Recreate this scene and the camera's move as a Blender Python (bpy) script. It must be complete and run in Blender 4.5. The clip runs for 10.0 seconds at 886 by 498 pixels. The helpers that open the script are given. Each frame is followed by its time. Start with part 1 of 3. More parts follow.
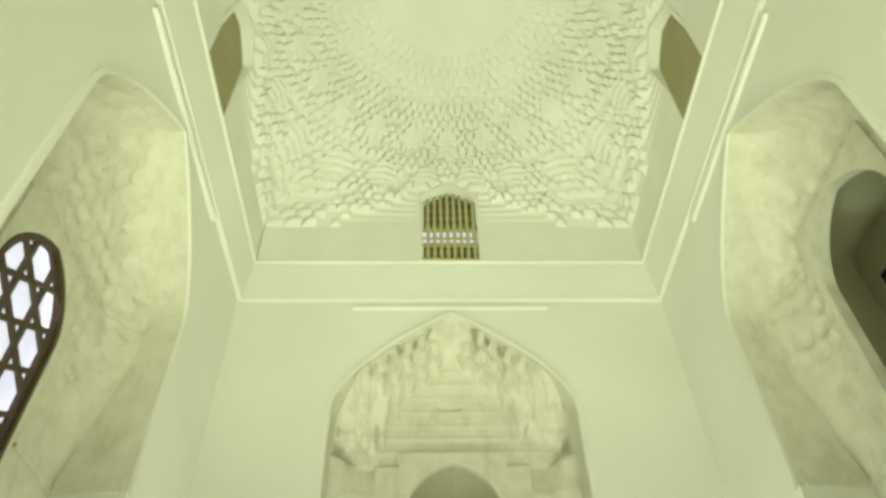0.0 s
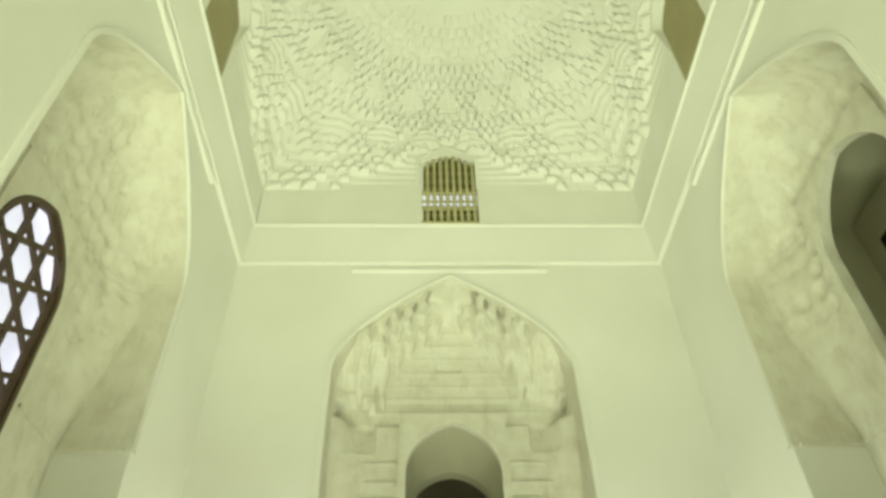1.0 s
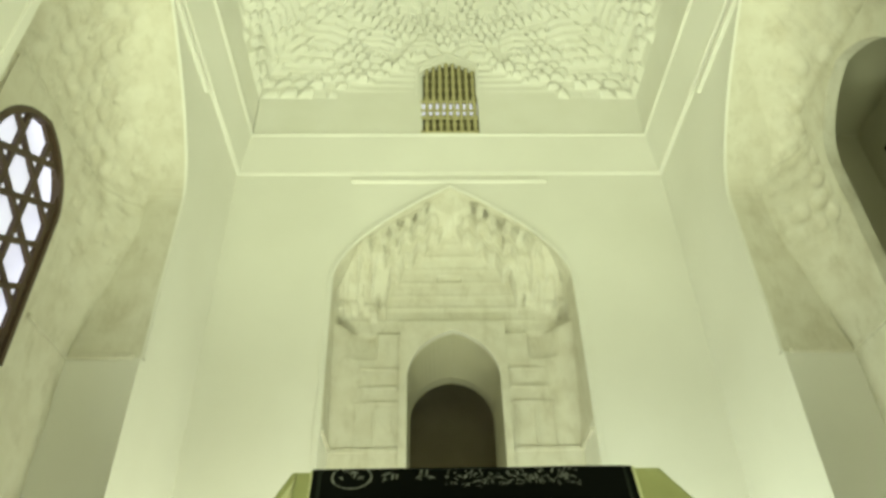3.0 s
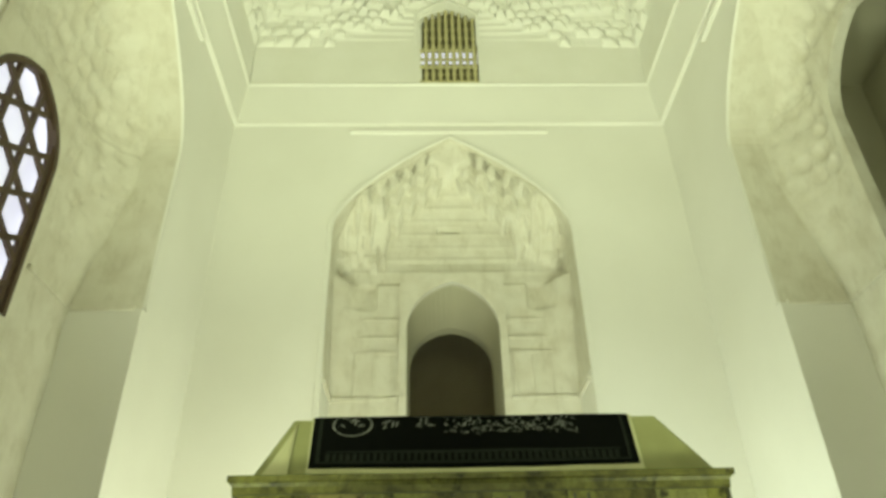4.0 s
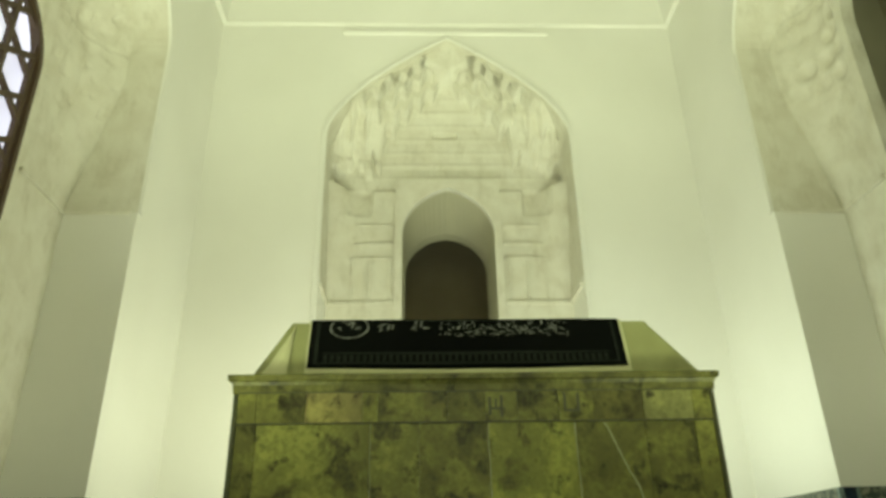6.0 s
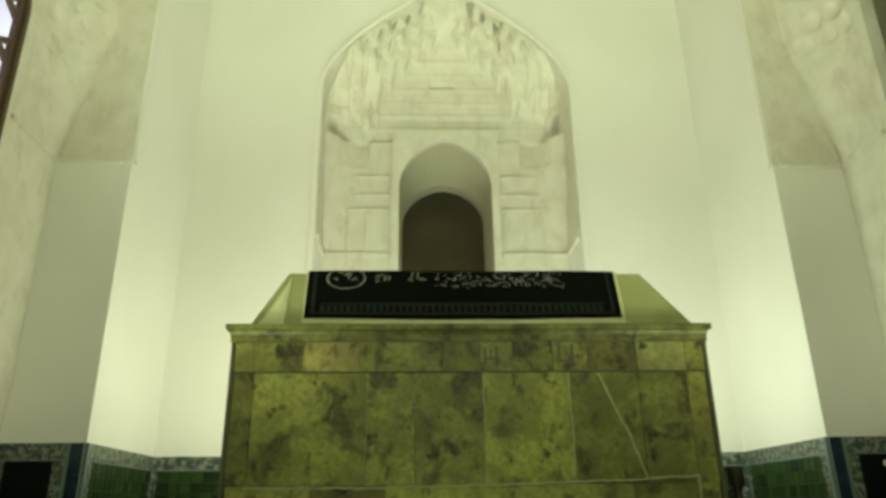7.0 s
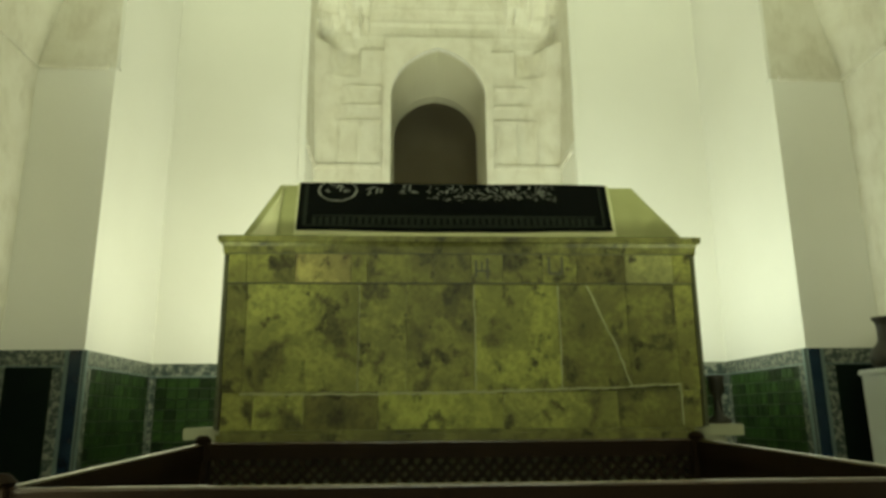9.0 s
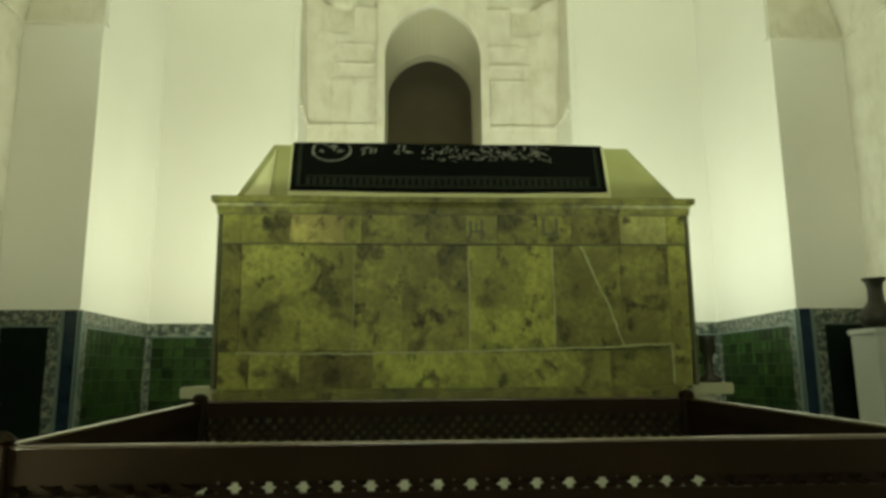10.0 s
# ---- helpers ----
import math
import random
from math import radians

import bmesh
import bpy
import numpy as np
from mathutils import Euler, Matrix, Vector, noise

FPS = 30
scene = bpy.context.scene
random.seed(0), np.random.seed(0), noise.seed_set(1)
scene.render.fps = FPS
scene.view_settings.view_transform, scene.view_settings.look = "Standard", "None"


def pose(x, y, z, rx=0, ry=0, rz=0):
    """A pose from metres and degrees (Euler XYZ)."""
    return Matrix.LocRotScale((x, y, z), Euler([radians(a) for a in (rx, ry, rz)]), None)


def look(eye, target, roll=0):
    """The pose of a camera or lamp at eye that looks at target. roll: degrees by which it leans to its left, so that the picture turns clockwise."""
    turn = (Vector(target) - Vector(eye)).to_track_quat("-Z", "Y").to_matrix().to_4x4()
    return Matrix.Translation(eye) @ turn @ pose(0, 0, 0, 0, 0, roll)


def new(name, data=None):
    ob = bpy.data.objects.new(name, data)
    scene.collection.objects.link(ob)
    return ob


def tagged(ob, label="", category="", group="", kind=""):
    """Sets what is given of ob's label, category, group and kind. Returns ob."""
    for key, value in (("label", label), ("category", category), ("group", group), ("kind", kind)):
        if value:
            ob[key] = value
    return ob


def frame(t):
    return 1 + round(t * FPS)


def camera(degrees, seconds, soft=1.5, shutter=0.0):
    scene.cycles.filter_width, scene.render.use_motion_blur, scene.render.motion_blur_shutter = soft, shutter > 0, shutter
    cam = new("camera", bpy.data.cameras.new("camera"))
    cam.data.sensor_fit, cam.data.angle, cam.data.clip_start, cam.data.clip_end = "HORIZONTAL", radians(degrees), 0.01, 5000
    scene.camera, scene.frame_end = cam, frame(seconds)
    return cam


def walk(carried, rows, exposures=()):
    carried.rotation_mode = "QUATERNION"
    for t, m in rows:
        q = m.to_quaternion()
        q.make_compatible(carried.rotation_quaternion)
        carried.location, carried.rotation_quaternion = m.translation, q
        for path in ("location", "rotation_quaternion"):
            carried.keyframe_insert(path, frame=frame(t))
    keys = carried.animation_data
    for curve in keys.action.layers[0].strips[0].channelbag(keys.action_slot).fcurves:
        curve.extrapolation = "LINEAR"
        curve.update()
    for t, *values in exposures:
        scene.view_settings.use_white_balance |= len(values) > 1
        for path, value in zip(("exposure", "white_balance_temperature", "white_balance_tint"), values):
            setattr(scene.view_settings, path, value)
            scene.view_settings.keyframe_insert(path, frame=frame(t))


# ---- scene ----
cam = camera(64.61, 10.0, soft=3.3)
PATH = [
    (0.0, -0.37, 0.0, 1.2, 136.481, 1.099, -1.105),
    (0.5, -0.37, 0.0, 1.2, 135.055, 1.07, -1.141),
    (1.0, -0.37, 0.0, 1.2, 133.465, 1.075, -1.162),
    (1.5, -0.37, 0.0, 1.2, 131.714, 1.091, -1.14),
    (2.0, -0.37, 0.0, 1.2, 129.893, 1.142, -1.082),
    (2.5, -0.37, 0.0, 1.2, 128.066, 1.187, -1.057),
    (4.0, -0.37, 0.0, 1.2, 122.212, 1.213, -1.126),
    (4.5, -0.37, 0.0, 1.2, 120.262, 1.206, -1.177),
    (5.0, -0.37, 0.0, 1.2, 118.366, 1.091, -1.378),
    (5.5, -0.37, 0.0, 1.2, 116.503, 1.084, -1.515),
    (7.0, -0.37, 0.0, 1.2, 110.599, 0.643, -2.088),
    (7.5, -0.37, 0.0, 1.2, 108.727, 0.53, -2.267),
    (8.0, -0.37, 0.0, 1.2, 106.926, 0.516, -2.455),
    (8.5, -0.37, 0.0, 1.2, 105.187, 0.459, -2.638),
    (9.0, -0.37, 0.0, 1.2, 103.477, 0.419, -2.841),
    (9.5, -0.37, 0.0, 1.2, 101.822, 0.417, -3.071),
    (10.0, -0.37, 0.0, 1.2, 100.263, 0.426, -3.295),
]
walk(cam, [(t, pose(*p)) for t, *p in PATH], exposures=[(0.0, 0.0, 6500, 10), (4.0, 0.0, 6500, 10.5), (10.0, 0.0, 6500, 12.5)])

# world, sun and lamps -------------------------------------------------------
def lamp(name, kind, m, energy, colour, **more):
    data = bpy.data.lights.new(name, kind)
    data.energy, data.color = energy, colour
    if kind == "AREA":
        data.shape, data.size, data.size_y = "RECTANGLE", more["size"], more["size_y"]
    elif kind == "SUN":
        data.angle = more["angle"]
    else:
        data.shadow_soft_size = more.get("radius", 0.1)
        if kind == "SPOT":
            data.spot_size, data.spot_blend = radians(more["spread"]), 1.0
    ob = new(name, data)
    ob.matrix_world = m
    return ob


world = bpy.data.worlds.new("sky")
scene.world = world
world.use_nodes = True
sky = world.node_tree.nodes.new("ShaderNodeTexSky")
sky.sky_type, sky.sun_disc = "NISHITA", False
sky.sun_elevation, sky.sun_rotation = radians(42), radians(60)
world.node_tree.links.new(sky.outputs[0], world.node_tree.nodes["Background"].inputs[0])
world.node_tree.nodes["Background"].inputs[1].default_value = 0.12
lamp("sun", "SUN", look((20, -12, 20), (0, 4, 0)), 3.0, (1.0, 0.95, 0.88), angle=radians(0.5))

GLOW = (0.90, 0.98, 0.60)
# uplights: two on the ledge behind the tomb, two assumed on the floor beside the entrance; and an added unseen fill
# lamp behind the viewer
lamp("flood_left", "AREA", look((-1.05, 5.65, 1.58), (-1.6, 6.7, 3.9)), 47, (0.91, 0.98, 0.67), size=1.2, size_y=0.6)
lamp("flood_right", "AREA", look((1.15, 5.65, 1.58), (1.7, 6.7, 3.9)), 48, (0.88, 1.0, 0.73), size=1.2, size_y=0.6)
lamp("uplight_left", "SPOT", look((-2.1, 1.7, 0.45), (0.0, 4.5, 9.4)), 1050, (0.87, 0.99, 0.62), spread=86, radius=0.5)
lamp("uplight_right", "SPOT", look((2.1, 1.7, 0.45), (0.0, 4.5, 9.4)), 1050, (0.87, 0.99, 0.62), spread=86, radius=0.5)
lamp("front_fill", "AREA", look((0, -1.6, 3.6), (0, 6.0, 5.2)), 82, GLOW, size=2.4, size_y=2.4)


# materials --------------------------------------------------------------------
def shader(name, base, rough=0.6, metal=0.0, second=None, scale=3.0, amount=0.5, grain=60.0, bump=0.15,
           stain=None, stain_scale=1.2, stain_low=0.5, stain_high=0.7, island=0.0, coat=0.0, depth=0.01, spec=0.5, swirl=0.3, squash=1.0):
    """Plain surface with broad mottling, fine grain, relief and stains."""
    mat = bpy.data.materials.new(name)
    mat.use_nodes = True
    nt = mat.node_tree
    n, ln = nt.nodes, nt.links
    bsdf = n["Principled BSDF"]
    bsdf.inputs["Roughness"].default_value = rough
    bsdf.inputs["Metallic"].default_value = metal
    bsdf.inputs["Coat Weight"].default_value = coat
    bsdf.inputs["Specular IOR Level"].default_value = spec
    geo = n.new("ShaderNodeTexCoord")
    big = n.new("ShaderNodeTexNoise")
    big.inputs["Scale"].default_value, big.inputs["Detail"].default_value = scale, 6
    fine = n.new("ShaderNodeTexNoise")
    fine.inputs["Scale"].default_value, fine.inputs["Detail"].default_value = grain, 4
    for node in (big, fine):
        ln.new(geo.outputs["Object"], node.inputs["Vector"])
    ramp = n.new("ShaderNodeMapRange")
    ramp.inputs[1].default_value, ramp.inputs[2].default_value = 0.35, 0.65
    ramp.inputs[4].default_value = amount
    ln.new(big.outputs[0], ramp.inputs[0])
    mix = n.new("ShaderNodeMix")
    mix.data_type = "RGBA"
    mix.inputs[6].default_value = (*base, 1)
    mix.inputs[7].default_value = (*(second or [c * 0.8 for c in base]), 1)
    ln.new(ramp.outputs[0], mix.inputs[0])
    colour = mix.outputs[2]
    if stain:
        st = n.new("ShaderNodeTexNoise")
        st.inputs["Scale"].default_value, st.inputs["Detail"].default_value = stain_scale, 9
        st.inputs["Distortion"].default_value, st.inputs["Roughness"].default_value = swirl, 0.68
        stretch = n.new("ShaderNodeMapping")
        stretch.inputs["Scale"].default_value = (1, 1, squash)
        ln.new(geo.outputs["Object"], stretch.inputs["Vector"])
        ln.new(stretch.outputs[0], st.inputs["Vector"])
        sr = n.new("ShaderNodeMapRange")
        sr.inputs[1].default_value, sr.inputs[2].default_value = stain_low, stain_high
        ln.new(st.outputs[0], sr.inputs[0])
        m2 = n.new("ShaderNodeMix")
        m2.data_type = "RGBA"
        m2.inputs[7].default_value = (*stain, 1)
        ln.new(sr.outputs[0], m2.inputs[0])
        ln.new(colour, m2.inputs[6])
        colour = m2.outputs[2]
    if island:
        info = n.new("ShaderNodeObjectInfo")
        hsv = n.new("ShaderNodeHueSaturation")
        mr = n.new("ShaderNodeMapRange")
        mr.inputs[3].default_value, mr.inputs[4].default_value = 1 - island, 1 + island
        ln.new(info.outputs["Random"], mr.inputs[0])
        ln.new(mr.outputs[0], hsv.inputs["Value"])
        ln.new(colour, hsv.inputs["Color"])
        colour = hsv.outputs[0]
    ln.new(colour, bsdf.inputs["Base Color"])
    bp = n.new("ShaderNodeBump")
    bp.inputs["Strength"].default_value, bp.inputs["Distance"].default_value = bump, depth
    ln.new(fine.outputs[0], bp.inputs["Height"])
    ln.new(bp.outputs[0], bsdf.inputs["Normal"])
    return mat


PLASTER = shader("plaster", (0.80, 0.79, 0.74), 0.75, second=(0.74, 0.73, 0.67), scale=0.7, amount=0.7, grain=35, bump=0.12)
DOME = shader("dome_plaster", (0.82, 0.81, 0.76), 0.7, second=(0.76, 0.75, 0.68), scale=1.5, amount=0.7, grain=40, bump=0.15)
OLD = shader("aged_plaster", (0.70, 0.68, 0.59), 0.8, second=(0.62, 0.59, 0.49), scale=5.0, amount=0.8, grain=22, bump=0.35,
             stain=(0.50, 0.465, 0.36), stain_scale=6.0, stain_low=0.50, stain_high=0.82, swirl=0.0, squash=0.45)
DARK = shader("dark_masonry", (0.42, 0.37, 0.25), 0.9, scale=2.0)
WOOD = shader("dark_wood", (0.015, 0.0088, 0.0045), 0.6, second=(0.008, 0.005, 0.003), scale=5, grain=80, bump=0.1, spec=0.05)
RAIL = shader("polished_rail_wood", (0.05, 0.028, 0.016), 0.16, second=(0.03, 0.016, 0.010), scale=6, grain=80, bump=0.04, coat=1.0)
LATTICE = shader("window_lattice_wood", (0.07, 0.04, 0.02), 0.55, scale=6)


def marble(name, light, mid, dark, rough=0.42):
    """Veined green stone: each piece is cut from another place of the block and carries its own tone (its object colour)."""
    mat = bpy.data.materials.new(name)
    mat.use_nodes = True
    n, ln = mat.node_tree.nodes, mat.node_tree.links
    bsdf = n["Principled BSDF"]
    bsdf.inputs["Specular IOR Level"].default_value = 0.2
    co, info = n.new("ShaderNodeTexCoord"), n.new("ShaderNodeObjectInfo")
    shift = n.new("ShaderNodeVectorMath")
    shift.operation = "MULTIPLY_ADD"
    shift.inputs[1].default_value = (37.0, 11.0, 23.0)
    ln.new(info.outputs["Random"], shift.inputs[0])
    ln.new(co.outputs["Object"], shift.inputs[2])

    def cloud(scale, detail, rough, low, high, twist=0.0, stretch=(1, 1, 1)):
        mp = n.new("ShaderNodeMapping")
        mp.inputs["Scale"].default_value = stretch
        ln.new(shift.outputs[0], mp.inputs[0])
        t = n.new("ShaderNodeTexNoise")
        for key, value in (("Scale", scale), ("Detail", detail), ("Roughness", rough), ("Distortion", twist)):
            t.inputs[key].default_value = value
        ln.new(mp.outputs[0], t.inputs["Vector"])
        r = n.new("ShaderNodeMapRange")
        r.interpolation_type = "SMOOTHSTEP"
        r.inputs[1].default_value, r.inputs[2].default_value = low, high
        ln.new(t.outputs[0], r.inputs[0])
        return r.outputs[0], t.outputs[0]

    def blend(a, b, fac, how="MIX"):
        m = n.new("ShaderNodeMix")
        m.data_type, m.blend_type = "RGBA", how
        for socket, value in ((m.inputs[0], fac), (m.inputs[6], a), (m.inputs[7], b)):
            if isinstance(value, (tuple, float)):
                socket.default_value = (*value, 1) if isinstance(value, tuple) else value
            else:
                ln.new(value, socket)
        return m.outputs[2]
    broad, _ = cloud(4.2, 5, 0.6, 0.42, 0.60, 0.3)
    grimy, _ = cloud(4.6, 7, 0.62, 0.51, 0.65, 0.3, (1, 1, 0.85))
    spots, _ = cloud(9.0, 5, 0.6, 0.55, 0.67, 0.2, (1, 1, 0.8))
    fine, raw = cloud(28.0, 5, 0.65, 0.35, 0.7, 0.2)
    colour = blend(light, mid, broad)
    colour = blend(colour, dark, grimy)
    colour = blend(colour, tuple(c * 0.55 for c in dark), spots)
    colour = blend(colour, blend(colour, tuple(c * 0.75 for c in mid), 0.75), fine)
    colour = blend(colour, info.outputs["Color"], 1.0, "MULTIPLY")
    ln.new(colour, bsdf.inputs["Base Color"])
    ro = n.new("ShaderNodeMapRange")
    ro.inputs[3].default_value, ro.inputs[4].default_value = rough - 0.08, rough + 0.15
    ln.new(raw, ro.inputs[0])
    ln.new(ro.outputs[0], bsdf.inputs["Roughness"])
    bp = n.new("ShaderNodeBump")
    bp.inputs["Strength"].default_value, bp.inputs["Distance"].default_value = 0.12, 0.008
    ln.new(raw, bp.inputs["Height"])
    ln.new(bp.outputs[0], bsdf.inputs["Normal"])
    return mat


MARBLE = marble("green_marble", (0.270, 0.282, 0.066), (0.165, 0.168, 0.044), (0.050, 0.046, 0.017))
EDGE = marble("dark_marble_edge", (0.165, 0.165, 0.046), (0.105, 0.104, 0.030), (0.045, 0.042, 0.016))
DARK_OLIVE = shader("dark_olive_marble", (0.055, 0.058, 0.020), 0.5, second=(0.03, 0.032, 0.012), scale=9)
JOINT = shader("pale_joint", (0.27, 0.28, 0.13), 0.5, scale=6)
COVER = shader("green_cloth", (0.30, 0.31, 0.14), 0.6, second=(0.20, 0.205, 0.08), scale=4, grain=200, bump=0.2, spec=0.2)
BLACK = shader("black_cloth", (0.0035, 0.0042, 0.0035), 0.9, spec=0.03, scale=8, grain=300, bump=0.2)
THREAD = shader("silver_thread", (0.19, 0.195, 0.172), 0.6, second=(0.06, 0.062, 0.056), scale=30, amount=1.0, spec=0.2)
THREAD2 = shader("dim_thread", (0.009, 0.012, 0.008), 0.7, scale=14, second=(0.017, 0.020, 0.015), spec=0.1)
SLAB = shader("pale_stone", (0.33, 0.34, 0.22), 0.5, second=(0.22, 0.22, 0.13), scale=3)
TILE = shader("green_glazed_tile", (0.007, 0.024, 0.005), 0.4, second=(0.038, 0.074, 0.016), scale=18, grain=30, bump=0.08, island=0.6, spec=0.25)
# near-black green: the shade inside the recesses is put into this tile colour
SHADED_TILE = shader("shaded_green_tile", (0.004, 0.008, 0.006), 0.45, second=(0.006, 0.012, 0.007), scale=6, grain=30, bump=0.06, spec=0.1)
BACKING = shader("backing_stone", (0.34, 0.35, 0.30), 0.6, second=(0.26, 0.27, 0.22), scale=5)
PLINTH = shader("plinth_stone", (0.20, 0.20, 0.13), 0.7, second=(0.10, 0.10, 0.06), scale=9, amount=1.0)
GROUT = shader("dark_grout", (0.06, 0.07, 0.05), 0.8)
BLUE = shader("blue_glazed_tile", (0.008, 0.022, 0.046), 0.25, second=(0.022, 0.05, 0.080), scale=9, island=0.3, coat=0.4)
PALE = shader("turquoise_edge_tile", (0.15, 0.21, 0.20), 0.3, scale=8, island=0.15)
FLORAL = shader("floral_border_tile", (0.27, 0.28, 0.23), 0.35, second=(0.13, 0.15, 0.11), scale=20, grain=30,
                stain=(0.030, 0.050, 0.042), stain_scale=24, stain_low=0.44, stain_high=0.53)
STONE = shader("floor_stone", (0.42, 0.41, 0.36), 0.5, second=(0.34, 0.33, 0.28), scale=1.5)
WHITE = shader("white_cabinet_paint", (0.50, 0.53, 0.50), 0.5, scale=2)
BRONZE = shader("bronze", (0.022, 0.020, 0.012), 0.5, metal=0.2, scale=6)
BOARD = shader("window_board", (0.34, 0.30, 0.15), 0.6, second=(0.27, 0.23, 0.11), scale=2)
# plaster darkened in its colour to stand for shade inside the openings
DIM = shader("shaded_plaster", (0.46, 0.44, 0.32), 0.8, second=(0.38, 0.36, 0.25), scale=1.5)
GAP = shader("window_gloom", (0.20, 0.18, 0.09), 0.8, scale=3)
IRON = shader("grille_paint", (0.50, 0.46, 0.24), 0.5, scale=6)


# building helpers ---------------------------------------------------------------
CX, CY, HALF = 0.0, 4.15, 2.85


def part(name, bm, material, parent=None, label="", smooth=False):
    me = bpy.data.meshes.new(name)
    bmesh.ops.recalc_face_normals(bm, faces=bm.faces)
    bm.to_mesh(me)
    bm.free()
    me.materials.append(material)
    if smooth:
        me.polygons.foreach_set("use_smooth", [True] * len(me.polygons))
    ob = new(name, me)
    ob.parent = parent
    if label:
        tagged(ob, label)
    return ob


def mesh(name, verts, faces, material, parent=None, smooth=False, m=None):
    me = bpy.data.meshes.new(name)
    me.from_pydata([tuple(m @ Vector(v)) if m else v for v in verts], [], faces)
    me.update()
    me.materials.append(material)
    if smooth:
        me.polygons.foreach_set("use_smooth", [True] * len(me.polygons))
    ob = new(name, me)
    ob.parent = parent
    return ob


def box(bm, x0, x1, y0, y1, z0, z1, bevel=0.0, m=None):
    made = bmesh.ops.create_cube(bm, size=1.0)["verts"]
    for v in made:
        v.co = Vector(((x0 + x1) / 2 + v.co.x * (x1 - x0), (y0 + y1) / 2 + v.co.y * (y1 - y0), (z0 + z1) / 2 + v.co.z * (z1 - z0)))
    if bevel:
        edges = list({e for v in made for e in v.link_edges})
        made = list({v for f in bmesh.ops.bevel(bm, geom=edges, offset=bevel, segments=2, affect="EDGES")["faces"] for v in f.verts} | {v for v in made if v.is_valid})
    if m:
        for v in made:
            v.co = m @ v.co
    return made


def boxes(*items, bevel=0.0, m=None):
    bm = bmesh.new()
    for it in items:
        box(bm, *it, bevel=bevel, m=m)
    return bm


def lathe(profile, steps=24, m=None):
    bm = bmesh.new()
    rings = []
    for r, z in profile:
        ring = [bm.verts.new((r * math.cos(2 * math.pi * i / steps), r * math.sin(2 * math.pi * i / steps), z)) for i in range(steps)]
        rings.append(ring)
    for a, b in zip(rings, rings[1:]):
        for i in range(steps):
            bm.faces.new((a[i], a[(i + 1) % steps], b[(i + 1) % steps], b[i]))
    bm.faces.new(rings[0][::-1])
    bm.faces.new(rings[-1])
    if m:
        bmesh.ops.transform(bm, matrix=m, verts=bm.verts)
    return bm


def side(k):
    """From a wall's own frame (u along it, d outwards from its face, v up) to the room: 0 far, 1 left, 2 entrance, 3 right."""
    return Matrix.Translation((CX, CY, 0)) @ Matrix.Rotation(radians(90 * k), 4, "Z") @ Matrix.Translation((-0.02 if k == 0 else 0, HALF, 0))


def arch_points(a, zs, za, n=14, power=0.6):
    """The pointed arch from its left spring over the apex to its right spring."""
    s = [(i / n) ** 2 for i in range(n + 1)]

    def rise(q):
        if power > 0.5:
            return q ** power
        point = 0.20 if power == 0.5 else 0.06
        return (1 - point) * math.sqrt(1 - (1 - q) ** 2) + point * q
    left = [(-a * (1 - q), zs + (za - zs) * rise(q)) for q in s]
    return left + [(-u, v) for u, v in left[-2::-1]]


def arched_slab(half, half_out, z0, z1, d0, d1, a, sill, zs, za, n=14, power=0.6):
    """A wall of thickness d0..d1 with a pointed opening through it. Returns verts, faces in (u, d, v)."""
    verts, faces = [], []
    pts = [(-a, sill)] + ([(-a, 4.1)] if a > 1.3 and sill < 4.1 < zs else []) + arch_points(a, zs, za, n, power) + ([(a, 4.1)] if a > 1.3 and sill < 4.1 < zs else []) + [(a, sill)]
    arc = [p for p in pts if p[1] >= zs]

    def quad(*c):
        i = len(verts)
        verts.extend(c)
        faces.append((i, i + 1, i + 2, i + 3))
    for d, h in ((d0, half), (d1, half_out)):
        for sgn in (-1, 1):
            quad((sgn * h, d, z0), (sgn * a, d, z0), (sgn * a, d, zs), (sgn * h, d, zs))
            quad((sgn * h, d, zs), (sgn * a, d, zs), (sgn * a, d, z1), (sgn * h, d, z1))
        if sill > z0:
            quad((-a, d, z0), (a, d, z0), (a, d, sill), (-a, d, sill))
        for (u0, v0), (u1, v1) in zip(arc, arc[1:]):
            quad((u0, d, v0), (u1, d, v1), (u1, d, z1), (u0, d, z1))
    for (u0, v0), (u1, v1) in zip(pts, pts[1:]):
        quad((u0, d0, v0), (u1, d0, v1), (u1, d1, v1), (u0, d1, v0))
    if sill > z0:
        quad((-a, d0, sill), (a, d0, sill), (a, d1, sill), (-a, d1, sill))
    for z in (z0, z1):
        quad((-half, d0, z), (half, d0, z), (half_out, d1, z), (-half_out, d1, z))
    for sgn in (-1, 1):
        quad((sgn * half, d0, z0), (sgn * half, d0, z1), (sgn * half_out, d1, z1), (sgn * half_out, d1, z0))
    return verts, faces


